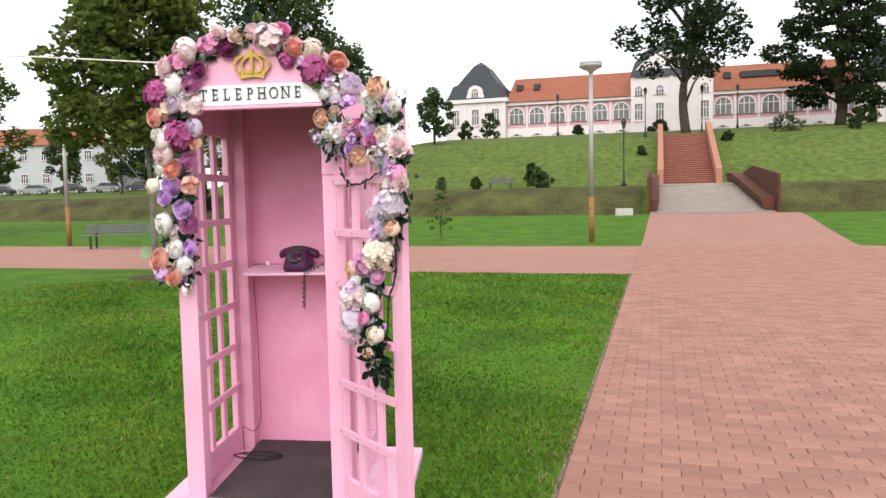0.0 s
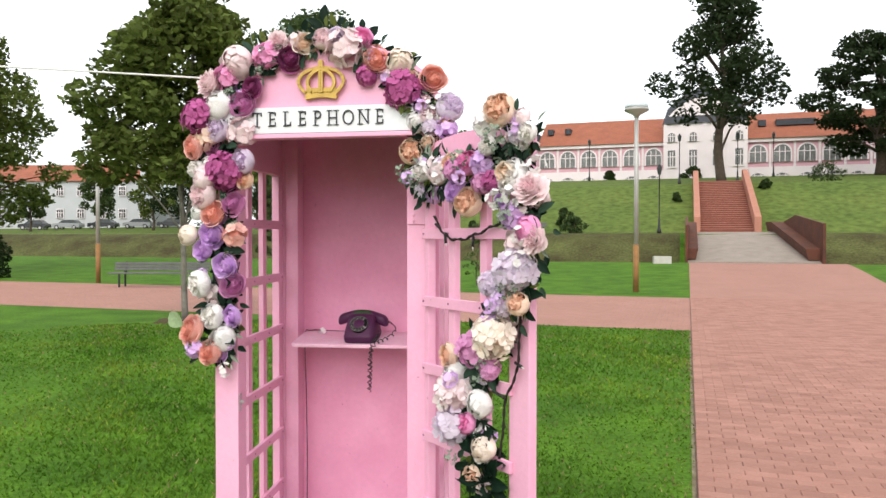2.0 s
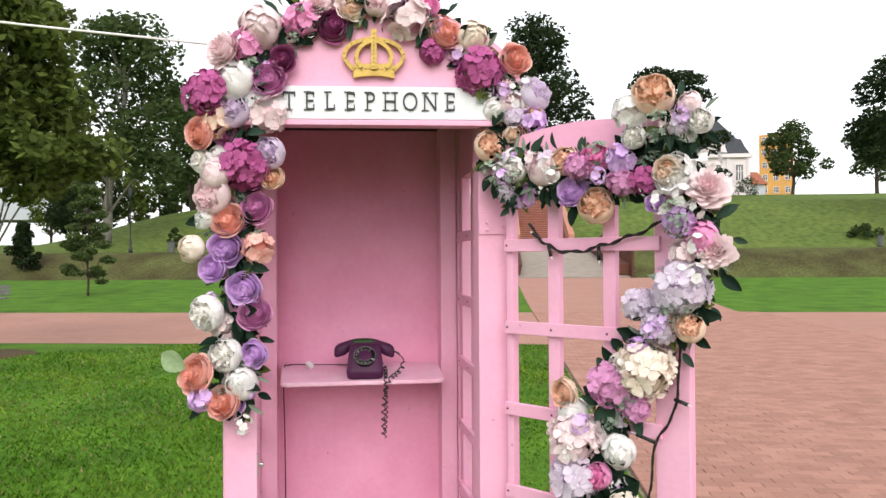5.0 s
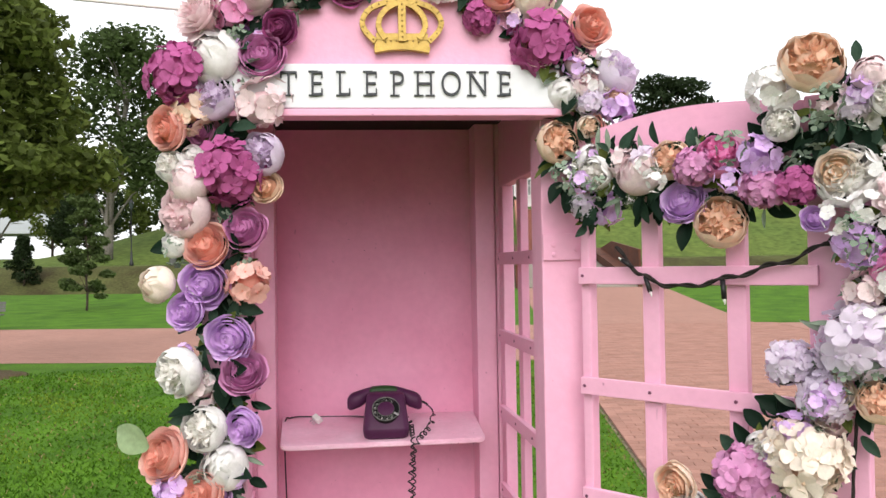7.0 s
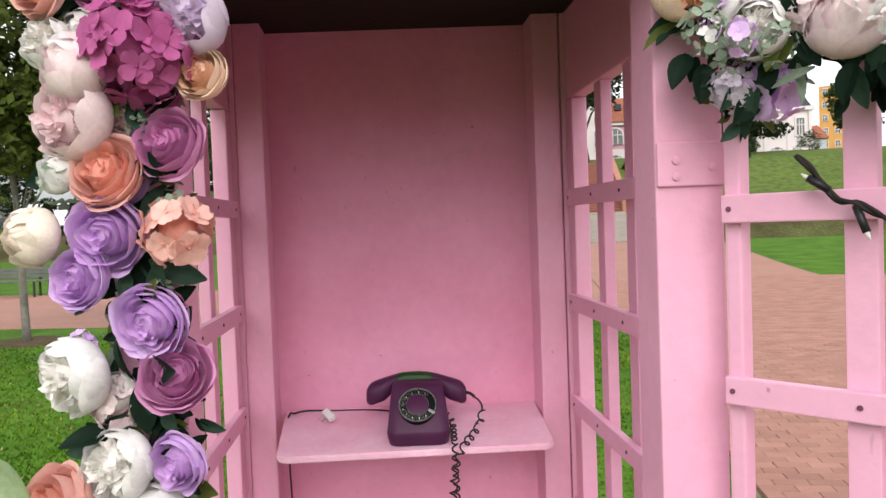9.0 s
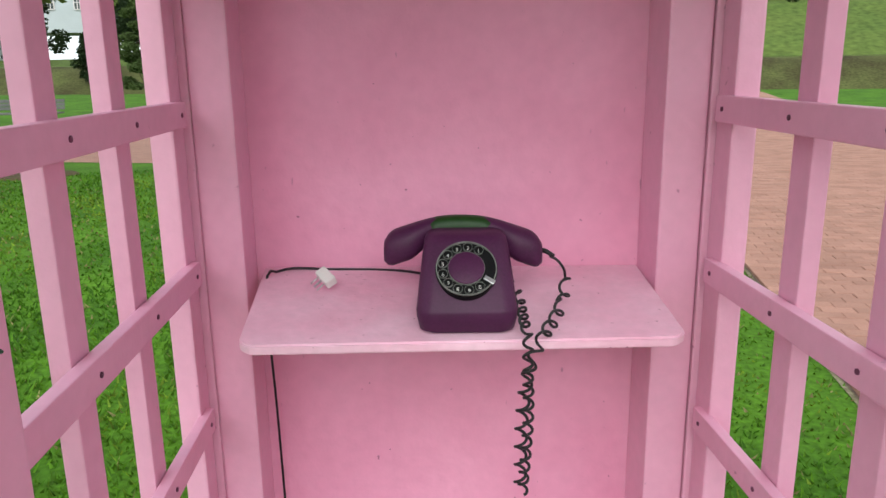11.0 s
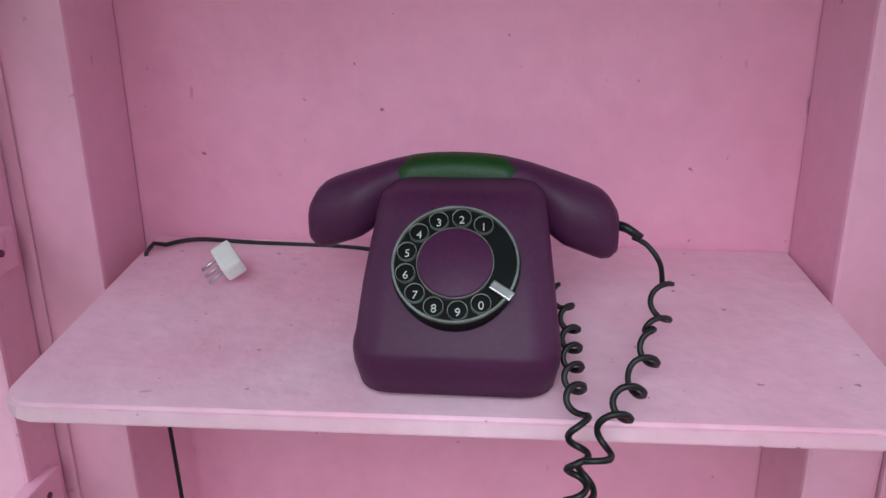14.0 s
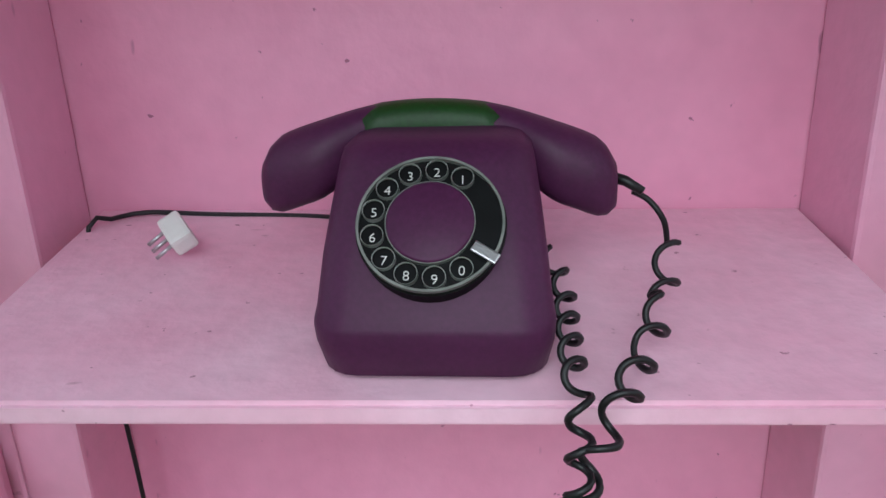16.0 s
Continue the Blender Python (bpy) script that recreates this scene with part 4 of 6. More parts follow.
def garland(name, spine, facing, leaves, spread, label, vine_r=0.006, grown=1.0, weights=(3, 5, 3, 1, 4, 5)):
    """A vine along the spine with silk leaves standing out of it."""
    g = thing("garland", Matrix.Translation(spine[0]), label, "garland")
    pts = along(spine, 0.03)
    pts = [p + Vector((rng.uniform(-1, 1), rng.uniform(-1, 1), rng.uniform(-1, 1))) * 0.008 for p in pts]
    part("vine", tube(bmesh.new(), pts, vine_r, 6), VINE, g, "dark woody vine", smooth=True, world=True)
    wm = WORLD[g.name].inverted()
    fv = Vector(facing).normalized()
    for k in range(leaves):
        p = pts[int((k + rng.random()) / leaves * (len(pts) - 1))]
        off = Vector((rng.uniform(-1, 1), 0, rng.uniform(-1, 1)))
        off = (off - fv * off.dot(fv)).normalized()
        p = p + off * rng.uniform(0, spread) + fv * rng.uniform(-0.03, 0.022)
        grow = (off * rng.uniform(0.5, 1.2) + fv * rng.uniform(-0.1, 0.55) + Vector((0, 0, rng.uniform(-0.5, 0.3)))).normalized()
        face = (fv + Vector((rng.uniform(-0.6, 0.6), rng.uniform(-0.6, 0.6), rng.uniform(-0.3, 0.8)))).normalized()
        x = grow.cross(face).normalized()
        z = x.cross(grow)
        m = Matrix((x, grow, z)).transposed().to_4x4()
        s = grown * rng.uniform(0.5, 1.0)
        ob = new("leaf", rng.choices(LEAVES, weights)[0])
        ob.parent = g
        ob.matrix_basis = wm @ Matrix.Translation(p) @ m @ Matrix.Scale(0.9 * s, 4)
    return g


LEFT_FLOWERS = [
    ("pB", -1.492, 2.265, 0.063), ("cB", -1.586, 2.188, 0.063), ("bH", -1.524, 2.212, 0.044), ("pW", -1.565, 2.11, 0.06), ("rM", -1.466, 2.11, 0.052),
    ("rD", -1.427, 2.169, 0.041), ("hP", -1.64, 2.069, 0.066), ("pL", -1.565, 2.019, 0.05), ("bB", -1.465, 2.009, 0.052), ("rS", -1.658, 1.956, 0.047),
    ("bK", -1.62, 1.993, 0.043), ("hP", -1.534, 1.864, 0.073), ("pL", -1.467, 1.901, 0.051), ("rK", -1.457, 1.832, 0.038), ("pW", -1.652, 1.878, 0.037),
    ("pB", -1.615, 1.846, 0.05), ("pB", -1.625, 1.783, 0.059), ("rM", -1.504, 1.743, 0.049), ("rS", -1.583, 1.71, 0.052), ("pW", -1.649, 1.717, 0.033),
    ("pC", -1.684, 1.633, 0.04), ("rL", -1.587, 1.633, 0.051), ("bS", -1.498, 1.635, 0.043), ("rL", -1.626, 1.577, 0.044), ("rL", -1.538, 1.518, 0.052),
    ("rM", -1.511, 1.444, 0.051), ("pW", -1.641, 1.451, 0.055), ("pW", -1.592, 1.329, 0.051), ("rL", -1.509, 1.334, 0.042), ("rS", -1.671, 1.277, 0.056),
    ("pW", -1.552, 1.251, 0.052), ("rS", -1.596, 1.198, 0.052), ("bL", -1.663, 1.21, 0.032),
]
ARCH_FLOWERS = [
    ("bH", -1.376, 2.29, 0.048), ("rD", -1.287, 2.272, 0.052), ("cB", -1.331, 2.331, 0.048), ("rC", -1.234, 2.325, 0.044), ("pB", -1.159, 2.336, 0.042),
    ("bB", -1.077, 2.297, 0.063), ("rH", -1.024, 2.33, 0.048), ("pL", -1.11, 2.336, 0.042), ("rS", -0.963, 2.254, 0.051), ("hP", -1.002, 2.2, 0.038),
    ("pC", -0.878, 2.247, 0.051), ("hP", -0.863, 2.147, 0.071), ("rC", -0.878, 2.12, 0.041), ("rS", -0.758, 2.181, 0.048), ("pL", -0.7, 2.077, 0.054),
    ("cW", -0.771, 2.022, 0.041), ("pW", -0.815, 2.033, 0.043), ("pK", -0.837, 1.926, 0.05), ("rL", -0.777, 1.868, 0.042),
]
DOOR_FLOWERS = [
    ("pB", 0.176, 1.841, 0.048), ("pK", 0.239, 1.857, 0.041), ("pH", 0.335, 1.854, 0.043), ("rL", 0.264, 1.775, 0.045), ("pK", 0.333, 1.734, 0.05),
    ("hM", 0.41, 1.792, 0.039), ("hP", 0.469, 1.791, 0.034), ("rL", 0.494, 1.732, 0.024), ("pK", 0.497, 1.995, 0.053), ("bW", 0.432, 1.963, 0.039),
    ("pB", 0.582, 1.967, 0.03), ("pW", 0.611, 1.921, 0.033), ("pW", 0.547, 1.797, 0.054), ("cB", 0.625, 1.757, 0.056), ("pH", 0.613, 1.647, 0.041),
    ("cB", 0.644, 1.613, 0.047), ("hL", 0.558, 1.527, 0.067), ("hL", 0.446, 1.485, 0.041), ("hL", 0.503, 1.435, 0.044), ("pK", 0.585, 1.432, 0.037),
    ("bL", 0.452, 1.373, 0.028), ("hC", 0.47, 1.328, 0.066), ("hM", 0.377, 1.278, 0.063), ("hM", 0.437, 1.226, 0.036), ("rK", 0.24, 1.241, 0.044),
    ("hB", 0.269, 1.126, 0.071), ("pW", 0.258, 1.191, 0.044), ("pW", 0.395, 1.113, 0.046), ("hL", 0.268, 1.03, 0.067), ("pH", 0.34, 1.044, 0.038),
    ("pK", 0.362, 0.881, 0.037), ("pC", 0.407, 0.976, 0.042),
]
FRONT = Vector((0, -1, 0))
left_vine = [(-1.47, 3.03, 2.233), (-1.56, 3.02, 2.107), (-1.587, 3.02, 1.917), (-1.578, 3.03, 1.736), (-1.569, 3.03, 1.51), (-1.56, 3.03, 1.329), (-1.596, 3.02, 1.175)]
garland("garland", left_vine, (-0.25, -1, 0.05), 430, 0.075, "garland of silk leaves down the booth's front post")
for code, x, z, r in LEFT_FLOWERS:
    flower(code, (x, 3.005 - 0.012 * rng.random() - 0.012, z), (-0.35 + (x + 1.57) * 2.6, -1, 0.12), r, "garland flowers on the post", "booth's front post")
arch_vine = [(-1.452, 3.02, 2.233), (-1.325, 3.02, 2.31), (-1.171, 3.02, 2.338), (-1.017, 3.02, 2.301), (-0.891, 3.02, 2.206), (-0.782, 3.01, 2.098), (-0.791, 3, 1.962), (-0.8, 2.99, 1.826)]
garland("garland", arch_vine, (0, -1, 0.15), 400, 0.066, "garland of silk leaves over the booth's arch")
for code, x, z, r in ARCH_FLOWERS:
    flower(code, (x, 3.0 - 0.015 * rng.random(), z), ((x + 1.19) * 0.8, -1, 0.25), r, "garland flowers on the arch", "booth's arched top")

 
corner_vine = [(-0.777, 3, 2.071), (-0.75, 2.99, 2.007), (-0.737, 2.98, 1.926), (-0.755, 2.97, 1.844), (-0.755, 2.96, 1.754)]
garland("garland", corner_vine, (0.1, -1, 0.1), 150, 0.06, "bushy cluster of silk leaves at the booth's corner", grown=0.62)


def on_door(a, out, z):
    return DM @ Vector((a, -out, z))


DFACE = DM.to_3x3() @ Vector((0, -1, 0))
door_vine = [on_door(a, 0.045, z) for a, z in ((0.072, 1.866), (0.163, 1.828), (0.29, 1.809), (0.416, 1.828), (0.507, 1.895), (0.561, 1.914), (0.561, 1.772), (0.597, 1.63), (0.543, 1.487), (0.471, 1.374), (0.38, 1.251), (0.317, 1.128), (0.326, 1.014), (0.362, 0.919), (0.398, 0.853))]
garland("garland", door_vine, DFACE, 640, 0.075, "long garland of silk leaves over the open door", grown=0.85)
for code, a, z, r in DOOR_FLOWERS:
    flower(code, on_door(a, 0.062 + 0.02 * rng.random(), z), DFACE + Vector((0.15, 0, 0.12)), r, "garland flowers on the door", "open door")
tip_vine = [on_door(a, 0.05, z) for a, z in ((0.344, 1.033), (0.362, 0.957), (0.38, 0.91), (0.398, 0.862), (0.412, 0.825))]
garland("garland", tip_vine, DFACE + Vector((0, 0, -0.2)), 170, 0.06, "dark trailing silk leaves at the garland's end", grown=0.95, weights=(8, 2, 1, 6, 1, 3))
# a few broad pale leaves that stand out of the post garland
pale = bpy.data.objects["garland"]
for pos, ang in (((-1.701, 2.97, 1.297), 60),):
    ob = new("leaf", mesh_of("leaf", silk_leaf(0.085, 0.06, 0.2), SILK_PALE, True))
    ob.parent = pale
    ob.matrix_basis = WORLD[pale.name].inverted() @ Matrix.Translation(pos) @ pose(0, 0, 0, 80, -ang, 0)
# smaller heads that fill the gaps

def fillers(count, spine, spread, facing, codes, group, where):
    pts = along(spine, 0.02)
    for k in range(count):
        p = pts[int((k + 0.5) / count * (len(pts) - 1))] + Vector((rng.uniform(-1, 1), 0, rng.uniform(-0.6, 0.6))) * spread
        flower(codes[k % len(codes)], p + Vector(facing).normalized() * 0.012, facing, rng.uniform(0.026, 0.038), group, where)


fillers(14, left_vine, 0.05, (-0.2, -1, 0.1), ("pB", "rL", "cW", "rM", "pW", "bB"), "garland flowers on the post", "booth's front post")
fillers(16, arch_vine, 0.04, (0, -1, 0.2), ("pB", "cW", "rS", "bB", "pC", "rM"), "garland flowers on the arch", "booth's arched top")
fillers(12, corner_vine, 0.05, (0.1, -1, 0.15), ("pB", "pW", "rC", "hL", "bL", "pC", "cW"), "garland flowers on the arch", "booth's arched top")
fillers(34, door_vine, 0.055, DFACE, ("pW", "bB", "hL", "cW", "rC", "hM", "pB", "bL"), "garland flowers on the door", "open door")
# sprigs of tiny blossoms and berries tucked in everywhere
SPRIG = {}
for nm, col, mm in (("sprig", 5, SILK["W"][0]), ("sprig", 5, SILK["L"][0]), ("berry_sprig", 1, SAGE)):
    o, h = florets(9, 0.42, col if col > 1 else 3, 1.0)
    h.free()
    SPRIG[len(SPRIG)] = mesh_of(nm, o, mm, True)


def sprigs(count, place, facing, label):
    for k in range(count):
        pos, d = place(k), Vector(facing) + Vector((rng.uniform(-0.6, 0.6), rng.uniform(-0.3, 0.3), rng.uniform(-0.6, 0.6)))
        s_ = rng.uniform(0.018, 0.030)
        m = Matrix.Translation(pos) @ d.to_track_quat("Z", "Y").to_matrix().to_4x4() @ Matrix.Scale(s_, 4)
        ob = new("blossom_sprig", SPRIG[rng.randrange(3)])
        ob.matrix_basis = m
        tagged(ob, label, "flower", "blossom sprigs")


def beside(spine, spread):
    pts = along(spine, 0.03)

    def at(k):
        p = rng.choice(pts)
        return p + Vector((rng.uniform(-1, 1) * spread, rng.uniform(-0.02, 0.0), rng.uniform(-1, 1) * spread * 0.6))
    return at


sprigs(16, beside([Vector(p) + Vector((0, -0.022, 0)) for p in left_vine], 0.08), FRONT, "tiny silk blossoms on a sprig in the post garland")
sprigs(14, beside([Vector(p) + Vector((0, -0.022, 0)) for p in arch_vine], 0.06), FRONT, "tiny silk blossoms on a sprig in the arch garland")
sprigs(44, beside([p + DFACE * 0.04 for p in door_vine], 0.07), DFACE, "tiny silk blossoms on a sprig in the door garland")
# bare vine and a string of little lamps that hang from the door garland
wires = thing("light_string", DM @ Matrix.Translation((0.2, -0.04, 1.7)), "black wire of a string of tiny lamps on the door", "light string")
w1 = [on_door(a, 0.045, z) for a, z in ((0.109, 1.696), (0.145, 1.653), (0.172, 1.634), (0.235, 1.615), (0.308, 1.625), (0.38, 1.644), (0.453, 1.667), (0.516, 1.696))]
w2 = [on_door(a, 0.035, z) for a, z in ((0.543, 1.412), (0.534, 1.298), (0.529, 1.241), (0.498, 1.175), (0.471, 1.128), (0.462, 1.033), (0.443, 0.948))]
w3 = [on_door(a, 0.05, z) for a, z in ((0.398, 1.866), (0.425, 1.904), (0.443, 1.942))]
for w in (w1, w2, w3):
    pts = [p + Vector((0, 0, 0.004 * math.sin(1.9 * i))) for i, p in enumerate(along(w, 0.02))]
    fine = along(pts, 0.006)
    for turn in (0.0, math.pi):
        strand = [p + 0.0026 * (math.cos(i * 0.55 + turn) * Vector((0.7, 0.7, 0)) + math.sin(i * 0.55 + turn) * Vector((0, 0, 1))) for i, p in enumerate(fine)]
        part("wire", tube(bmesh.new(), strand, 0.0027, 6), VINE, wires, smooth=True, world=True)
for a, z, da, dz in ((0.172, 1.634, 0.012, -0.03), (0.326, 1.628, 0.004, -0.035), (0.529, 1.255, 0.035, -0.008), (0.48, 1.142, -0.05, 0.014), (0.145, 1.653, -0.022, 0.016)):
    part("lamp_holder", tube(bmesh.new(), [on_door(a, 0.045, z), on_door(a + da, 0.05, z + dz)], 0.0048, 7), BLACK, wires, smooth=True, world=True)
    part("tiny_lamp", tube(bmesh.new(), [on_door(a + da, 0.05, z + dz), on_door(a + da * 1.3, 0.05, z + dz * 1.3)], 0.0028, 6, 0.001), WHITE_P, wires, "clear tiny lamp", smooth=True, world=True)
wires2 = thing("light_string", Matrix.Translation((-1.7, 3.1, 1.9)), "black wire of tiny lamps behind the post garland", "light string")
part("wire", tube(bmesh.new(), along([(-1.633, 3.03, 1.962), (-1.664, 3.01, 1.899), (-1.66, 3.01, 1.835), (-1.633, 3.03, 1.781), (-1.646, 3.03, 1.69)], 0.02), 0.004, 7), VINE, wires2, smooth=True, world=True)
# thin white stay line that runs from the booth's shoulder to a tree
line = thing("stay_line", Matrix.Translation((-1.57, 3.01, 2.19)), "thin white line tied to the booth's top", "line")
part("cord", tube(bmesh.new(), [(-1.57, 3.02, 2.215), (-2.15, 3.02, 2.268), (-14, 1.18, 2.975)], 0.0035, 6), WHITE_P, line, smooth=True, world=True)
post = thing("line_post", Matrix.Translation((-14, 1.18, 0)), "plain steel post that holds the white line", "post")
part("shaft", tube(bmesh.new(), [(0, 0, 0), (0, 0, 3.02)], 0.04, 12), POLE, post, smooth=True)

# ---- bridge, stairs, palace ----


def fpart(name, bm, material, parent, label="", smooth=False):
    bm.transform(F)
    return part(name, bm, material, parent, label, smooth, world=True)


bridge = thing("bridge", F @ Matrix.Translation((3, 43.5, 0.25)), "footbridge with a pale deck and rusted steel sides", "bridge")
BZ = lambda v: 0.30 + min(1.0, (v - 43.5) / 9.2) * 1.70
TAPER = 0.095  # the far end of the deck is narrower on its east side
pts = [(v, BZ(v)) for v in (43.5, 52.7, 57.3)]
dk = bmesh.new()
loft(dk, [[dk.verts.new((u if u < 0 else u - TAPER * (v - 43.3), v, z + dz)) for u, dz in ((-0.3, 0), (6.5, 0), (6.5, -0.35), (-0.3, -0.35))] for v, z in pts])
bmesh.ops.recalc_face_normals(dk, faces=dk.faces)
fpart("deck", dk, DECK, bridge)
for u0, u1, s, prof in ((-0.46, -0.32, 1, [(43.3, 0.0), (43.3, 2.3), (46.5, 2.85), (55.5, 2.5), (55.5, 1.5)]), (6.40, 6.54, -1, [(43.3, 0.0), (43.3, 2.36), (49.4, 2.99), (56.6, 2.15), (56.6, 1.5)])):
    wing = bmesh.new()
    prism(wing, prof, u1 - u0, Matrix(((0, 1, 0, u0), (1, 0, 0, 0), (0, 0, 1, 0), (0, 0, 0, 1))))
    seat = bmesh.new()
    ua, ub = (u1, u1 + 0.55) if s > 0 else (u0 - 0.7, u0)
    low = ((ua, 0.66), (ub, 0.66), (ub - 0.12, 0.05), (ua, 0.05)) if s > 0 else ((ua, 0.66), (ub, 0.66), (ub, 0.05), (ua + 0.14, 0.05))
    loft(seat, [[seat.verts.new((u, v, BZ(v) + z)) for u, z in low] for v in (43.8, 52.7, 54.5)])
    bmesh.ops.recalc_face_normals(seat, faces=seat.faces)
    if s < 0:
        for bm in (wing, seat):
            for v in bm.verts:
                v.co.x -= TAPER * (v.co.y - 43.3)
    side = fpart("side_wall", wing, CORTEN, bridge, "rusted steel side wall with a peaked top")
    fpart("bench_box", seat, CORTEN, side, "rusted steel bench along the side wall")

stairs = thing("stairs", F @ Matrix.Translation((2.3, 57, 2.0)), "broad red stairs up the hill between red walls", "stairs")
NS = 26
for k in range(NS):
    v0 = 57.2 + 12.2 * k / NS
    z1 = 2.05 + 4.45 * (k + 1) / NS
    fpart("tread", boxed(0.552, v0 - 0.05, z1 + 0.001, 4.148, v0 + 0.30, z1 + 0.05, 0.0), TREAD, fpart("step", boxed(0.55, v0, z1 - 0.5, 4.15, 57.2 + 12.2 * (k + 1) / NS + 0.15, z1, 0.0), STEP, stairs))
for ua, ub in ((0.10, 0.54), (4.16, 4.60)):
    pw = bmesh.new()
    prism(pw, [(56.7, 1.6), (56.7, 3.1), (69.6, 7.55), (70.6, 7.55), (70.6, 5.5)], ub - ua, Matrix(((0, 1, 0, ua), (1, 0, 0, 0), (0, 0, 1, 0), (0, 0, 0, 1))))
    fpart("side_wall", pw, PARAPET, stairs, "red side wall with a sloping top")

PV = 104.0
palace = thing("palace", F @ Matrix.Translation((1.75, PV, 8.9)), "long rose and white palace with a red tiled roof", "palace")


def arch_out(w, h, n=10):
    return [(-w / 2, 0)] + [(w / 2 * math.cos(math.pi - math.pi * k / n), h - w / 2 + w / 2 * math.sin(math.pi - math.pi * k / n)) for k in range(n + 1)] + [(w / 2, 0)]


def window_meshes(w, h, arched, rim, name):
    o = arch_out(w + 2 * rim, h + rim) if arched else [(-w / 2 - rim, -rim), (-w / 2 - rim, h + rim), (w / 2 + rim, h + rim), (w / 2 + rim, -rim)]
    g = arch_out(w, h) if arched else [(-w / 2, 0), (-w / 2, h), (w / 2, h), (w / 2, 0)]
    a = mesh_of("window", prism(bmesh.new(), o, 0.25, Matrix.Translation((0, -0.18, 0))), P_WHITE)
    b = mesh_of("pane", prism(bmesh.new(), g, 0.1, Matrix.Translation((0, -0.20, 0))), GLASS if name == "plain" else P_GLASS)
    bars = bmesh.new()
    for x in (-w / 6, w / 6):
        box(bars, x - 0.05, -0.24, 0, x + 0.05, -0.2, h * 0.9)
    box(bars, -w / 2, -0.24, h * 0.58, w / 2, -0.2, h * 0.58 + 0.09)
    return a, b, mesh_of("glazing_bar", bars, P_WHITE)


def place_window(meshes, u, z, v=PV, owner=None, m=None):
    owner = owner or palace
    w = new("window", meshes[0])
    w.parent = owner
    w.matrix_basis = WORLD[owner.name].inverted() @ (m if m else F @ Matrix.Translation((u, v, z)))
    for me in meshes[1:]:
        c = new(me.name.split(".")[0], me)
        c.parent = w


WIDE = window_meshes(1.95, 2.2, True, 0.2, "arched")
CELLAR = window_meshes(2.3, 0.95, True, 0.2, "cellar")
TALL = window_meshes(0.95, 2.1, False, 0.22, "tall")
ROUND = window_meshes(0.9, 1.2, True, 0.3, "round")
for ua, ub in ((-20.5, -3.4), (6.9, 24.2)):
    fpart("wing_wall", boxed(ua, PV, 8.4, ub, PV + 13, 14.2), P_WALL, palace)
    fpart("plinth", boxed(ua, PV - 0.12, 8.4, ub, PV, 10.75), P_WHITE, palace, "white rendered plinth")
    fpart("cornice", boxed(ua, PV - 0.45, 13.95, ub, PV, 14.45), P_WHITE, palace, "white cornice")
    rf = prism(bmesh.new(), [(PV - 0.7, 14.4), (PV + 6.5, 18.6), (PV + 13.7, 14.4)], ub - ua, Matrix(((0, 1, 0, ua), (1, 0, 0, 0), (0, 0, 1, 0), (0, 0, 0, 1))))
    fpart("wing_roof", rf, P_ROOF, palace, "red tiled roof")
    for k in range(6):
        u = ua + 1.35 + k * 2.88
        place_window(WIDE, u, 11.35)
        place_window(CELLAR, u, 9.0)
        fpart("pilaster", boxed(u + 1.32, PV - 0.16, 10.75, u + 1.60, PV, 13.95), P_WHITE, palace)
    for du, dw in ((0.9, 0.5), (3.4, 0.5)) if ua < 0 else ((1.6, 0.6), (5.6, 4.4), (10.0, 0.6)):
        dm = boxed(ua + du - dw / 2 + 0.3, PV + 2.2, 16.35, ua + du + dw / 2 + 0.6, PV + 4.6, 17.15)
        fpart("dormer", dm, SLATE, palace, "dark roof dormer")
# middle pavilion, white, with a raised curved gable
fpart("pavilion_wall", boxed(-3.4, PV - 1.5, 8.4, 6.9, PV + 13, 16.6), P_WHITE, palace)
gable = [(-3.4, 16.6)] + [(1.75 + 5.15 * math.cos(math.pi - math.pi * k / 12) * (1.0 - 0.25 * math.sin(math.pi * k / 12)), 16.6 + 3.4 * math.sin(math.pi * k / 12)) for k in range(1, 12)] + [(6.9, 16.6)]
fpart("gable", prism(bmesh.new(), gable, 1.0, Matrix.Translation((0, PV - 1.5, 0))), P_WHITE, palace)
cap = bmesh.new()
loft(cap, [[cap.verts.new((1.75 + sx * w, PV + 4 + sy * w * 1.1, z)) for sx, sy in ((-1, -1), (1, -1), (1, 1), (-1, 1))] for w, z in ((5.3, 16.6), (4.7, 18.6), (3.6, 20.0), (1.8, 21.4), (0.2, 22.2))])
fpart("pavilion_roof", cap, SLATE, palace, "dark slate mansard")
for u in (-2.4, 0.3, 3.2, 5.9):
    place_window(TALL, u, 11.0, PV - 1.5)
    place_window(ROUND, u, 14.2, PV - 1.5)
for u in (-3.2, -1.1, 1.75, 4.6, 6.7):
    fpart("pilaster", boxed(u - 0.22, PV - 1.72, 8.5, u + 0.22, PV - 1.5, 16.6), P_WHITE, palace)
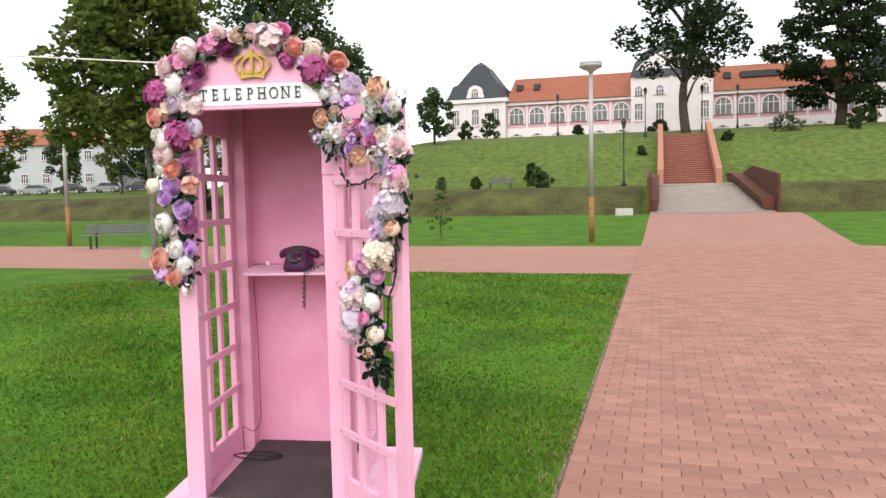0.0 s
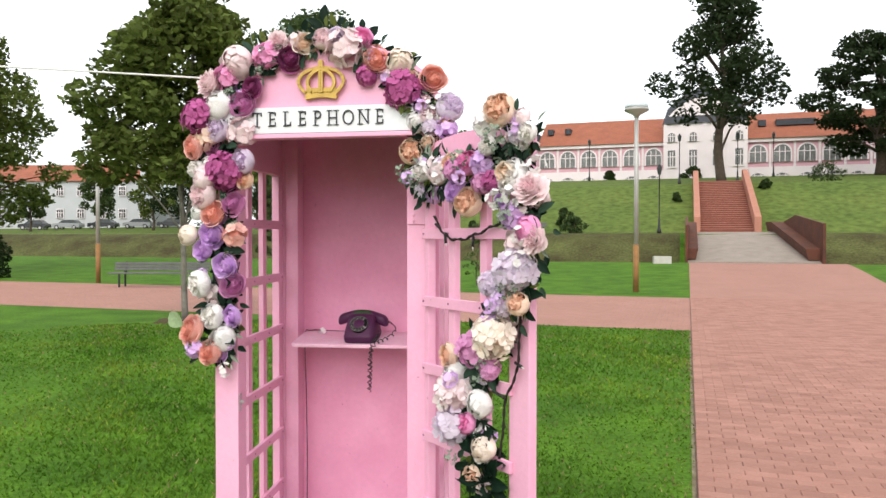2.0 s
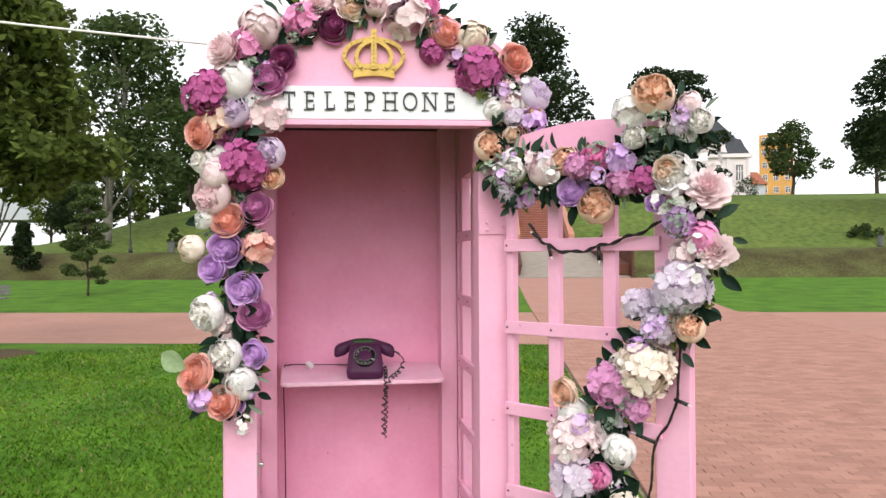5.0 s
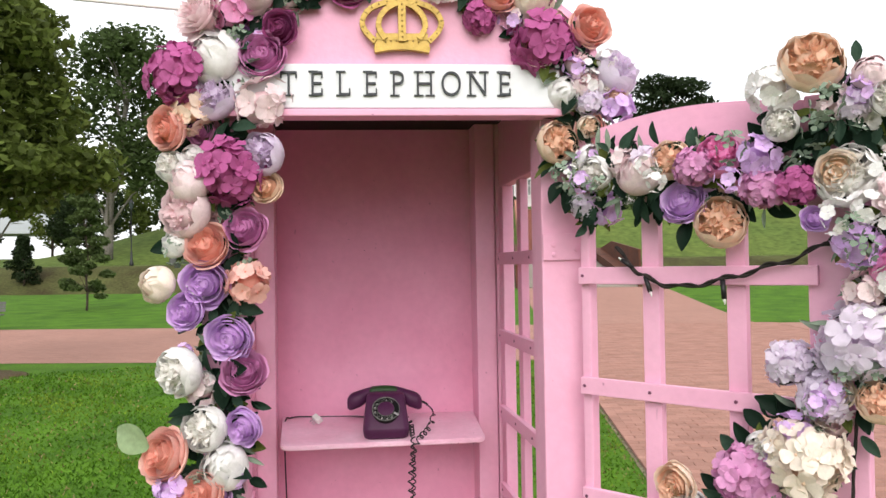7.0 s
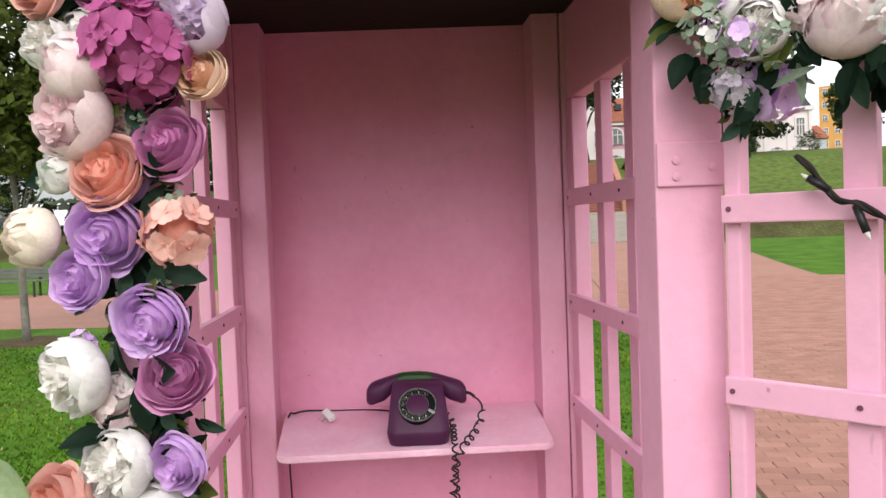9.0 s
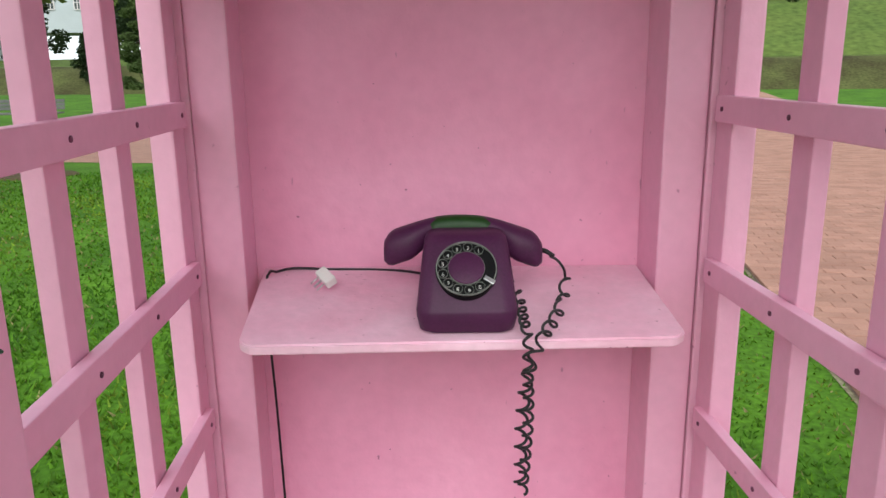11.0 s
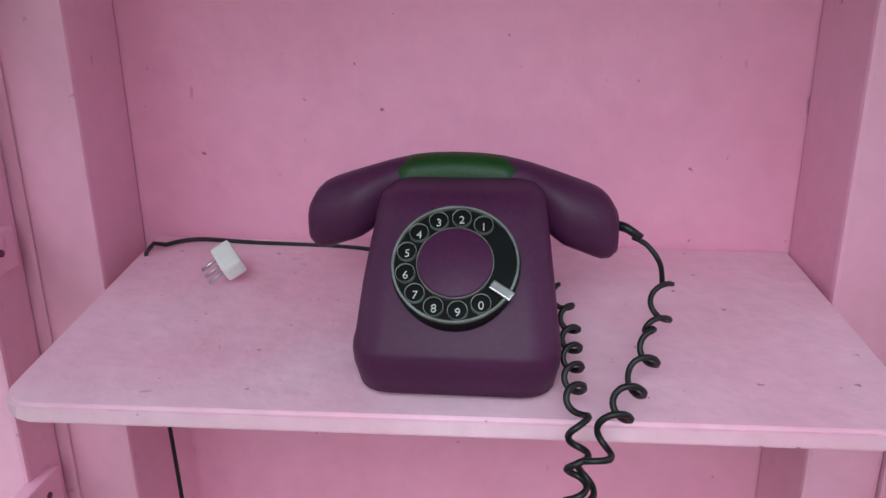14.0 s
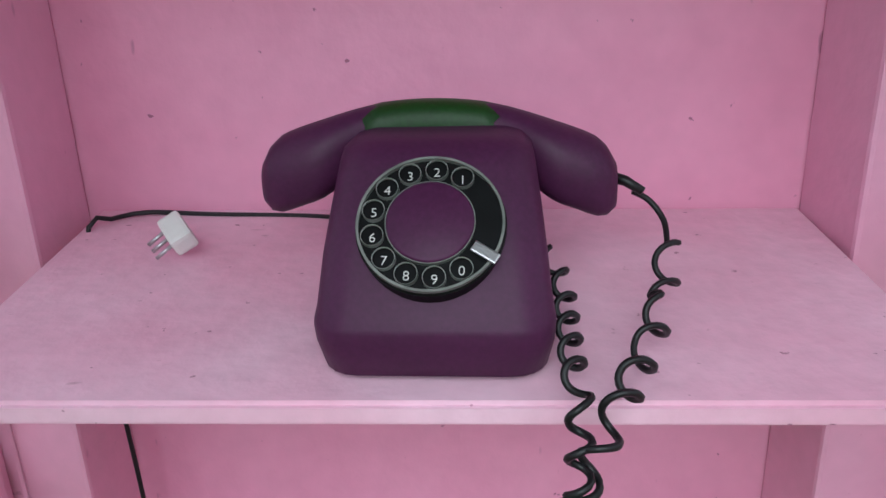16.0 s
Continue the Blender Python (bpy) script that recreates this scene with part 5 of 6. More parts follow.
# corner towers
for ua, ub in ((-29.2, -20.5), (24.2, 32.9)):
    mid = (ua + ub) / 2
    fpart("tower_wall", boxed(ua, PV - 1.2, 8.4, ub, PV + 12, 14.9), P_WHITE, palace)
    fpart("tower_cornice", boxed(ua - 0.3, PV - 1.6, 14.5, ub + 0.3, PV + 12.3, 15.0), P_WHITE, palace)
    tr = bmesh.new()
    loft(tr, [[tr.verts.new((mid + sx * w, PV + 4.5 + sy * (w + 1.6), z)) for sx, sy in ((-1, -1), (1, -1), (1, 1), (-1, 1))] for w, z in ((4.3, 15.0), (3.8, 16.0), (3.45, 17.0), (2.9, 17.3), (0.9, 20.2), (0.1, 20.8))])
    fpart("tower_roof", tr, SLATE, palace, "dark slate tower roof")
    gb = [(-1.4, 0)] + [(1.1 * math.cos(math.pi - math.pi * k / 10), 0.9 + 1.05 * math.sin(math.pi * k / 10)) for k in range(11)] + [(1.4, 0)]
    fpart("tower_gable", prism(bmesh.new(), gb, 2.4, Matrix.Translation((mid, PV - 1.3, 15.0))), P_WHITE, palace)
    place_window(ROUND, mid, 15.25, PV - 1.3)
    for k in range(3):
        place_window(TALL, mid - 2.9 + 2.9 * k, 11.4, PV - 1.2)
        place_window(CELLAR, mid - 2.9 + 2.9 * k, 8.95, PV - 1.2) if k == 1 else None
    for u in (ua + 0.25, mid - 1.45, mid + 1.45, ub - 0.25):
        fpart("pilaster", boxed(u - 0.2, PV - 1.4, 8.5, u + 0.2, PV - 1.2, 14.5), P_WHITE, palace)

# ---- far houses ----


def house(name, m, w, d, eave, ridge, wall, roof, rows, cols, label, hip=3.0):
    m = G @ m
    h = thing(name, m, label, "building")
    part("wall", boxed(0, 0, -2, w, d, eave), wall, h)
    if roof:
        bm = bmesh.new()
        a = [bm.verts.new(p) for p in ((-0.5, -0.5, eave), (w + 0.5, -0.5, eave), (w + 0.5, d + 0.5, eave), (-0.5, d + 0.5, eave))]
        r = [bm.verts.new(p) for p in ((hip, d / 2, ridge), (w - hip, d / 2, ridge))]
        for f in ((a[0], a[1], r[1], r[0]), (a[1], a[2], r[1]), (a[2], a[3], r[0], r[1]), (a[3], a[0], r[0]), (a[3], a[2], a[1], a[0])):
            bm.faces.new(f)
        part("roof", bm, roof, h, "red tiled hipped roof")
    ws = window_meshes(1.05, 1.35, False, 0.12, "plain")
    for i in range(cols):
        for j in range(rows):
            place_window(ws, 0, 0, 0, h, m @ Matrix.Translation((w * (i + 0.5) / cols, 0, eave * (j + 0.35) / rows)))
    return h


house("house", pose(-108, 103.2, 3.6, 0, 0, 9.9), 38, 13, 7.3, 10.6, H_WALL, P_ROOF, 2, 11, "long white two-storey house with a red roof", 7.0)
house("house", pose(-67.2, 101, 8.8, 0, 0, 16), 22, 10, 6.0, 0, GREY_W, None, 2, 6, "grey modern building behind the hill")
house("apartment_building", pose(90, 187, 9.5, 0, 0, -27), 8, 8, 22.5, 0, ORANGE_W, None, 7, 3, "tall orange and white apartment building far away")
house("house", pose(62, 150, 11, 0, 0, -20), 10, 9, 4.5, 7.5, H_WALL, P_ROOF, 1, 3, "small white house with a red roof", 1.0)

# ---- parked cars ----


def car(m, paint, label):
    c = thing("car", m, label, "car", "parked cars")
    b = bmesh.new()
    prism(b, [(-2.1, 0.35), (-2.1, 0.75), (-1.9, 0.9), (-1.1, 0.98), (2.0, 0.95), (2.12, 0.7), (2.1, 0.35)], 1.7)
    part("body", b, paint, c)
    k = bmesh.new()
    prism(k, [(-1.15, 0.96), (-0.5, 1.42), (1.1, 1.45), (1.8, 0.94)], 1.5, Matrix.Translation((0, 0.1, 0)))
    part("cabin", k, GLASS, c, "dark windows")
    part("roof", boxed(-0.55, 0.12, 1.40, 1.15, 1.58, 1.48, 0.03), paint, c)
    for x in (-1.35, 1.3):
        for y in (-0.02, 1.52):
            t = part("wheel", lathe(bmesh.new(), [(0.33, 0), (0.33, 0.2)], 16, pose(x, y, 0.33, -90, 0, 0)), BLACK, c)
            part("rim", lathe(bmesh.new(), [(0.2, -0.01), (0.2, 0.21)], 12, pose(x, y, 0.33, -90, 0, 0)), STEEL, t)
    return c


for i, (dx, pt, lb) in enumerate(((0, CAR_A, "dark parked car on the street"), (5.2, CAR_B, "silver parked car on the street"), (10.6, CAR_A, "dark parked car on the street"), (16.0, CAR_B, "silver parked car on the street"), (21.2, CAR_A, "dark parked car on the street"))):
    p = G @ (Vector((-83, 97.2, 0)) + Vector((math.cos(radians(9.9)), math.sin(radians(9.9)), 0)) * dx)
    car(pose(p.x, p.y, float(land(p.x, p.y)), 0, 0, 8.4), pt, lb)

# ---- lamps, benches, bin ----


def mushroom_lamp(x, y, h):
    x, y = park(x, y)
    l = thing("street_lamp", Matrix.Translation((x, y, float(land(x, y)))), "slim steel street lamp with a flat frosted head", "street lamp", "park lamps")
    part("pole", tube(bmesh.new(), [(0, 0, 1.4), (0, 0, h - 0.25)], 0.075, 14, 0.06), POLE, l, smooth=True)
    part("pole_foot", tube(bmesh.new(), [(0, 0, -0.05), (0, 0, 1.41)], 0.085, 14), RUST, l, "rust-stained lower pole", smooth=True)
    part("head", lathe(bmesh.new(), [(0.06, h - 0.28), (0.10, h - 0.2), (0.34, h - 0.08), (0.36, h - 0.04), (0.34, h)], 24), POLE, l, smooth=True)
    part("diffuser", lathe(bmesh.new(), [(0.34, h + 0.002), (0.33, h + 0.10), (0.22, h + 0.2), (0.05, h + 0.24)], 24), LAMP_TOP, l, "frosted lamp glass", smooth=True)


mushroom_lamp(1.03, 23.06, 5.45)
mushroom_lamp(-17.6, 23.9, 5.1)


def lantern(x, y, h=5.0):
    x, y = park(x, y)
    l = thing("street_lamp", Matrix.Translation((x, y, float(land(x, y)))), "black iron lantern post", "street lamp", "lantern posts")
    part("post", lathe(bmesh.new(), [(0.16, -0.05), (0.16, 0.25), (0.10, 0.4), (0.07, 1.1), (0.045, 1.2), (0.045, h - 0.75), (0.07, h - 0.72)], 12), IRON, l, smooth=True)
    part("lantern", lathe(bmesh.new(), [(0.10, h - 0.7), (0.19, h - 0.25), (0.21, h - 0.22)], 8), GLASS, l, "lantern glass")
    part("hood", lathe(bmesh.new(), [(0.22, h - 0.22), (0.12, h - 0.06), (0.02, h + 0.08)], 8), IRON, l)


for x, y in ((4.6, 56.4), (8.4, 77.8), (14.1, 78.8), (-0.5, 91.6), (-22.2, 58.2), (35.6, 52.5), (20, 90)):
    lantern(x, y)


def bench(m, w, label):
    b = thing("bench", m, label, "bench", "park benches")
    for k in range(4):
        part("seat_slat", boxed(-w / 2, -0.25 + 0.125 * k, 0.43, w / 2, -0.14 + 0.125 * k, 0.47, 0.006), SLAT, b)
    for k in range(3):
        part("back_slat", box(bmesh.new(), -w / 2, 0.0, 0.10 * k, w / 2, 0.03, 0.10 * k + 0.085, 0.006, pose(0, 0.27, 0.53, -12, 0, 0)), SLAT, b)
    for x in (-w * 0.38, w * 0.38):
        part("leg", boxed(x - 0.025, -0.22, 0, x + 0.025, -0.17, 0.43, 0.004), IRON, b)
        part("leg", boxed(x - 0.025, 0.21, 0, x + 0.025, 0.26, 0.53, 0.004), IRON, b)
        part("back_support", box(bmesh.new(), x - 0.025, 0.03, -0.1, x + 0.025, 0.06, 0.31, 0.003, pose(0, 0.27, 0.53, -12, 0, 0)), IRON, b)


for x, y, turn, w, label in ((-14.2, 22.3, 7.5, 3.2, "weathered grey slatted park bench on the lawn"), (-4.5, 54.8, -7.5, 2.0, "weathered grey slatted park bench on the bank")):
    x, y = park(x, y)
    bench(pose(x, y, float(land(x, y)), 0, 0, turn), w, label)
for x, y in (park(-18.05, 54.8), park(33.8, 53.6)):
    b = thing("litter_bin", Matrix.Translation((x, y, float(land(x, y)))), "dark grey park litter bin", "bin", "litter bins")
    part("drum", lathe(bmesh.new(), [(0.2, 0), (0.22, 0.05), (0.24, 0.72), (0.22, 0.75)], 16), SLAT, b)
    part("lid", lathe(bmesh.new(), [(0.25, 0.76), (0.25, 0.80), (0.1, 0.86)], 16), IRON, b)
st = thing("stone_block", Matrix.Translation((*park(3.39, 40.8), float(land(*park(3.39, 40.8))))), "pale stone block beside the path", "stone")
part("block", boxed(-0.45, -0.3, -0.05, 0.45, 0.3, 0.38, 0.03), STONE, st)

# ---- trees and shrubs ----
SPECS = np.random.RandomState(11)


def leaf_cloud(centres, radii, count, size, squash=0.8, droop=0.0):
    """Small leaves scattered round clump centres."""
    c = np.asarray(centres, float)
    pick = SPECS.choice(len(c), count, p=np.asarray(radii) ** 2 / np.sum(np.asarray(radii) ** 2))
    d = SPECS.normal(size=(count, 3))
    d /= np.linalg.norm(d, axis=1)[:, None]
    p = c[pick] + d * (np.asarray(radii)[pick] * SPECS.uniform(0.35, 1.05, count) ** 0.7)[:, None] * np.array([1, 1, squash])
    a = SPECS.normal(size=(count, 3))
    a[:, 2] = a[:, 2] * 0.6 - droop
    a /= np.linalg.norm(a, axis=1)[:, None]
    b = np.cross(a, SPECS.normal(size=(count, 3)))
    b /= np.linalg.norm(b, axis=1)[:, None]
    s = (size * SPECS.uniform(0.6, 1.4, count))[:, None]
    v = np.stack([p - a * s * 0.6, p + b * s * 0.33 + a * s * 0.05, p + a * s * 0.6, p - b * s * 0.33 + a * s * 0.05], 1).reshape(-1, 3)
    me = bpy.data.meshes.new("crown")
    n = count
    me.vertices.add(4 * n)
    me.vertices.foreach_set("co", v.ravel())
    me.loops.add(4 * n)
    me.loops.foreach_set("vertex_index", np.arange(4 * n))
    me.polygons.add(n)
    me.polygons.foreach_set("loop_start", np.arange(0, 4 * n, 4))
    me.polygons.foreach_set("loop_total", np.full(n, 4))
    me.update(calc_edges=True)
    return me


def tree(x, y, h, r, low, leaves, size, leaf, bark, trunk, label, clumps=34, squash=0.8, lean=(0, 0), shape=1.0, seed=1, name="tree", dome=0.62):
    x, y = park(x, y)
    rr = random.Random(seed)
    t = thing(name, Matrix.Translation((x, y, float(land(x, y)) - 0.05)), label, "tree")
    top = Vector((lean[0], lean[1], h * 0.82))
    spine = [Vector((lean[0] * k / 6 + rr.uniform(-1, 1) * 0.02 * h * (k > 0), lean[1] * k / 6 + rr.uniform(-1, 1) * 0.02 * h * (k > 0), h * 0.82 * k / 6)) for k in range(7)]
    part("trunk", tube(bmesh.new(), along(spine, h * 0.06), trunk, 10, trunk * 0.18), bark, t, smooth=True)
    cs, rs = [], []
    limbs = bmesh.new()
    for k in range(clumps):
        f = (k + 0.5) / clumps
        z = low + (h - low) * (0.06 + 0.90 * f)
        q = (z - low) / (h - low)
        ring_r = r * (math.sin(math.pi * min(1, max(0.0, q)) ** dome) ** 0.7) * shape + r * (1 - shape) * (1 - q)
        a = k * 2.4 + rr.uniform(-0.5, 0.5)
        rad = ring_r * rr.uniform(0.35, 0.92)
        base = spine[min(6, int(6 * min(0.95, max(0.2, (z - 0.10 * h) / (h * 0.85)))))]
        c = Vector((base.x + rad * math.cos(a), base.y + rad * math.sin(a), z + rr.uniform(-0.04, 0.04) * h))
        cs.append(c)
        rs.append(r * rr.uniform(0.20, 0.36))
        if k % 2 == 0:
            mid = base.lerp(c, 0.5) + Vector((0, 0, 0.04 * h))
            tube(limbs, along([base, mid, c], h * 0.07), trunk * 0.30, 6, trunk * 0.06)
    tagged(part("branchwork", limbs, bark, t, smooth=True), kind="stuff")
    me = leaf_cloud([tuple(c) for c in cs], rs, leaves, size, squash)
    me.materials.append(leaf)
    part("crown", me, leaf, t)
    return t


tree(-7.97, 13.4, 6.4, 1.82, 2.62, 19000, 0.135, LEAF_CHEST, BARK_P, 0.068, "young horse chestnut with a dense olive-green crown", 60, 0.75, seed=3)
soil_disc = bmesh.new()
bmesh.ops.create_cone(soil_disc, cap_ends=True, segments=40, radius1=0.62, radius2=0.50, depth=0.05)
for v_ in soil_disc.verts:
    f_ = 1 + 0.10 * math.sin(5 * math.atan2(v_.co.y, v_.co.x)) + 0.06 * math.sin(11 * math.atan2(v_.co.y, v_.co.x) + 1)
    v_.co.x, v_.co.y = v_.co.x * f_, v_.co.y * f_
soil = new("soil_patch", mesh_of("soil_patch", soil_disc, SOIL))
soil.matrix_basis = Matrix.Translation((*park(-7.97, 13.4), float(land(*park(-7.97, 13.4))) + 0.012))
tagged(soil, "bare brown soil around a young tree", "soil", kind="structure")
tree(-28.6, 30.3, 11.2, 3.9, 2.4, 16000, 0.22, LEAF_CHEST, BARK, 0.20, "full green park tree on the lawn", 34, seed=9)
tree(-25.7, 62.5, 18.5, 7.2, 5.0, 12500, 0.40, LEAF_MID, BARK_P, 0.42, "tall loose birch with a pale trunk", 44, 0.7, (1.8, 0), seed=4)
tree(-23.0, 77.4, 11.5, 4.6, 3.0, 5500, 0.42, LEAF_MID, BARK, 0.30, "dark dense park tree on the hill", 30, seed=6)
tree(-14.5, 84.0, 6.2, 2.5, 1.0, 2600, 0.34, LEAF_MID, BARK, 0.16, "thin airy park tree on the hill", 20, seed=7)
tree(12.4, 77.6, 19.0, 6.2, 6.2, 8000, 0.42, LEAF_DARK, BARK, 0.52, "tall dark tree with a forked trunk above the stairs", 40, 0.7, seed=8)
tree(29.6, 85.8, 15.0, 7.2, 2.0, 13500, 0.42, LEAF_DARK, BARK, 0.60, "broad dark cedar before the palace", 36, 0.4, seed=12)
tree(39.5, 57.2, 15.5, 5.2, 5.0, 7000, 0.40, LEAF_DARK, BARK, 0.35, "tall dark park tree on the hill", 26, seed=13)
tree(61.5, 96.0, 11.0, 5.0, 3.0, 4200, 0.45, LEAF_MID, BARK, 0.28, "thin airy tree on the hill's edge", 22, seed=14)
tree(52.0, 100.0, 10.0, 4.5, 3.0, 3800, 0.45, LEAF_MID, BARK, 0.26, "thin airy tree on the hill's edge", 22, seed=15)
tree(-27.0, 100.0, 9.0, 3.8, 2.0, 3500, 0.42, LEAF_MID, BARK, 0.25, "thin airy tree beside the palace", 22, seed=16)
tree(-33.0, 98.0, 8.0, 3.2, 1.0, 2200, 0.42, LEAF_MID, BARK, 0.25, "dark tree beside the palace", 22, seed=17)
for i, (x, y, h, r) in enumerate(((-24.5, 96, 6.0, 3.4), (-29.0, 94, 7.0, 3.0), (-34.0, 90, 7.5, 3.6), (-40.0, 88, 8.0, 3.8), (-68, 92, 8.5, 3.0), (-58, 90, 8.0, 3.4), (-50, 84, 9.0, 3.6), (-77, 90, 6.5, 2.2), (-44, 92, 9, 4.0), (-36, 84, 10, 4.2))):
    tree(x, y, h, r, 1.8, 3200, 0.36, (LEAF_DARK, LEAF_MID, LEAF_CHEST)[i % 3], BARK, 0.18, "young round-headed tree beside the street", 20, seed=30 + i)
tree(-13.9, 31.0, 5.5, 1.15, 0.35, 13000, 0.11, LEAF_LARCH, BARK, 0.05, "young feathery larch on the lawn", 40, 0.5, shape=0.25, seed=21, name="sapling")
tree(-4.07, 25.2, 2.2, 0.50, 0.25, 500, 0.09, LEAF_LARCH, BARK, 0.022, "thin staked sapling on the lawn", 22, 0.5, shape=0.4, seed=22, name="sapling")
tree(-27.3, 52.6, 3.5, 1.3, 0.1, 4200, 0.16, LEAF_DARK, BARK, 0.07, "dark conical evergreen shrub", 30, 0.8, shape=0.2, seed=23, name="shrub")
tree(-23.8, 25.8, 1.9, 1.0, 0.05, 3600, 0.11, LEAF_DARK, BARK, 0.05, "dark low spruce on the lawn", 28, 0.7, shape=0.3, seed=24, name="shrub")
for i, (x, y, h, r) in enumerate(((-2.36, 59.4, 1.5, 0.8), (-1.55, 56.6, 1.3, 0.95), (-9.08, 55.6, 1.0, 0.5), (-6.46, 55.8, 1.0, 0.55), (20, 70.5, 1.7, 1.5), (24.4, 67.1, 1.8, 0.8), (6.63, 64.1, 0.8, 0.5), (14, 66.4, 0.8, 0.6), (-12.9, 99.0, 2.4, 1.2), (-9.5, 98.2, 3.4, 1.6), (12.5, 99, 1.6, 1.3), (36, 96, 2.2, 2.0), (-19.8, 61, 1.6, 0.7), (33.8, 55.6, 1.0, 1.2), (2, 97, 1.2, 0.9), (40, 88, 2.0, 1.8))):
    tree(x, y, h, r, 0.05, 1500, 0.14 if y < 90 else 0.24, LEAF_BUSH, BARK, 0.04, "dark rounded shrub on the grass slope", 14, 0.9, seed=50 + i, name="shrub")

# ---- grass blades on the lawn by the booth ----
gr = np.random.RandomState(7)
NB = 230000
dist = 0.2 + 14.5 * gr.uniform(0, 1, NB) ** 1.25
ang = np.radians(np.where(dist < 2.4, gr.uniform(-180, 180, NB), gr.uniform(-48, 62, NB)))
bx_, by_ = -0.45 - dist * np.sin(ang), 0.6 + dist * np.cos(ang)
uu, vv = across(bx_, by_)
edge = -0.25 + 0.05 * np.sin(vv * 3.1) + 0.03 * np.sin(vv * 11.0 + 1) - 0.005 + gr.uniform(-0.07, 0.05, NB)
keep = (uu < edge) & (vv < 13.9 + 0.05 * np.sin(uu * 4)) & ~((bx_ > CX - 0.66) & (bx_ < CX + 0.70) & (by_ > 2.92) & (by_ < 3.96))
patch = np.sin(bx_ * 0.9 + 1.3) * np.sin(by_ * 0.7) + 0.6 * np.sin(bx_ * 2.3 + by_ * 1.7)
keep &= gr.uniform(0, 1, NB) < 0.80 + 0.2 * patch
bx_, by_, dist, patch = bx_[keep], by_[keep], dist[keep], patch[keep]
nb = len(bx_)
hgt = (0.020 + 0.016 * gr.uniform(0, 1, nb)) * (1 + 0.25 * patch)
wid = (0.0028 + 0.0010 * dist) * gr.uniform(0.7, 1.3, nb)
az = gr.uniform(0, 2 * np.pi, nb)
zz = land(bx_, by_)
lean_a = gr.uniform(0, 2 * np.pi, nb)
base = np.stack([bx_, by_, zz - 0.002], 1)
sx = np.stack([np.cos(az), np.sin(az), np.zeros(nb)], 1) * wid[:, None]
tip = base + np.stack([np.cos(lean_a) * hgt * 0.8, np.sin(lean_a) * hgt * 0.8, hgt], 1)
co = np.stack([base - sx, base + sx, tip], 1).reshape(-1, 3)
me = bpy.data.meshes.new("grass")
me.vertices.add(3 * nb)
me.vertices.foreach_set("co", co.ravel())
me.loops.add(3 * nb)
me.loops.foreach_set("vertex_index", np.arange(3 * nb))
me.polygons.add(nb)
me.polygons.foreach_set("loop_start", np.arange(0, 3 * nb, 3))
me.polygons.foreach_set("loop_total", np.full(nb, 3))
me.update(calc_edges=True)
for m_ in (BLADE, BLADE_Y, BLADE_D, BLADE_S):
    me.materials.append(m_)
cx_, cy_ = base[:, 0], base[:, 1]
tone = np.sin(cx_ * 2.1 + 0.7 * np.sin(cy_ * 1.7)) + np.sin(cy_ * 2.9 + 1.1 * np.sin(cx_ * 1.3) + 2) + 0.8 * np.sin(cx_ * 6.1 + cy_ * 4.3) + gr.normal(0, 0.9, nb)
kind_i = np.where(tone > 1.3, 1, np.where(tone < -1.3, 2, 0))
near_edge = uu[keep] - edge[keep]
kind_i = np.where((gr.uniform(0, 1, nb) < 0.55 * np.exp(near_edge / 0.10)) | (gr.uniform(0, 1, nb) < 0.03 + 0.16 * np.clip(np.sin(cx_ * 0.85 + 2.2) * np.sin(cy_ * 1.15 + 0.6) + 0.35 * np.sin(cx_ * 3.1 - cy_ * 2.2) - 0.35, 0, 1)), 3, kind_i)
me.polygons.foreach_set("material_index", kind_i.astype(np.int32))
tagged(new("grass", me), "short mown green grass blades around the booth", "grass", kind="stuff")

# ---- brick pavers ----


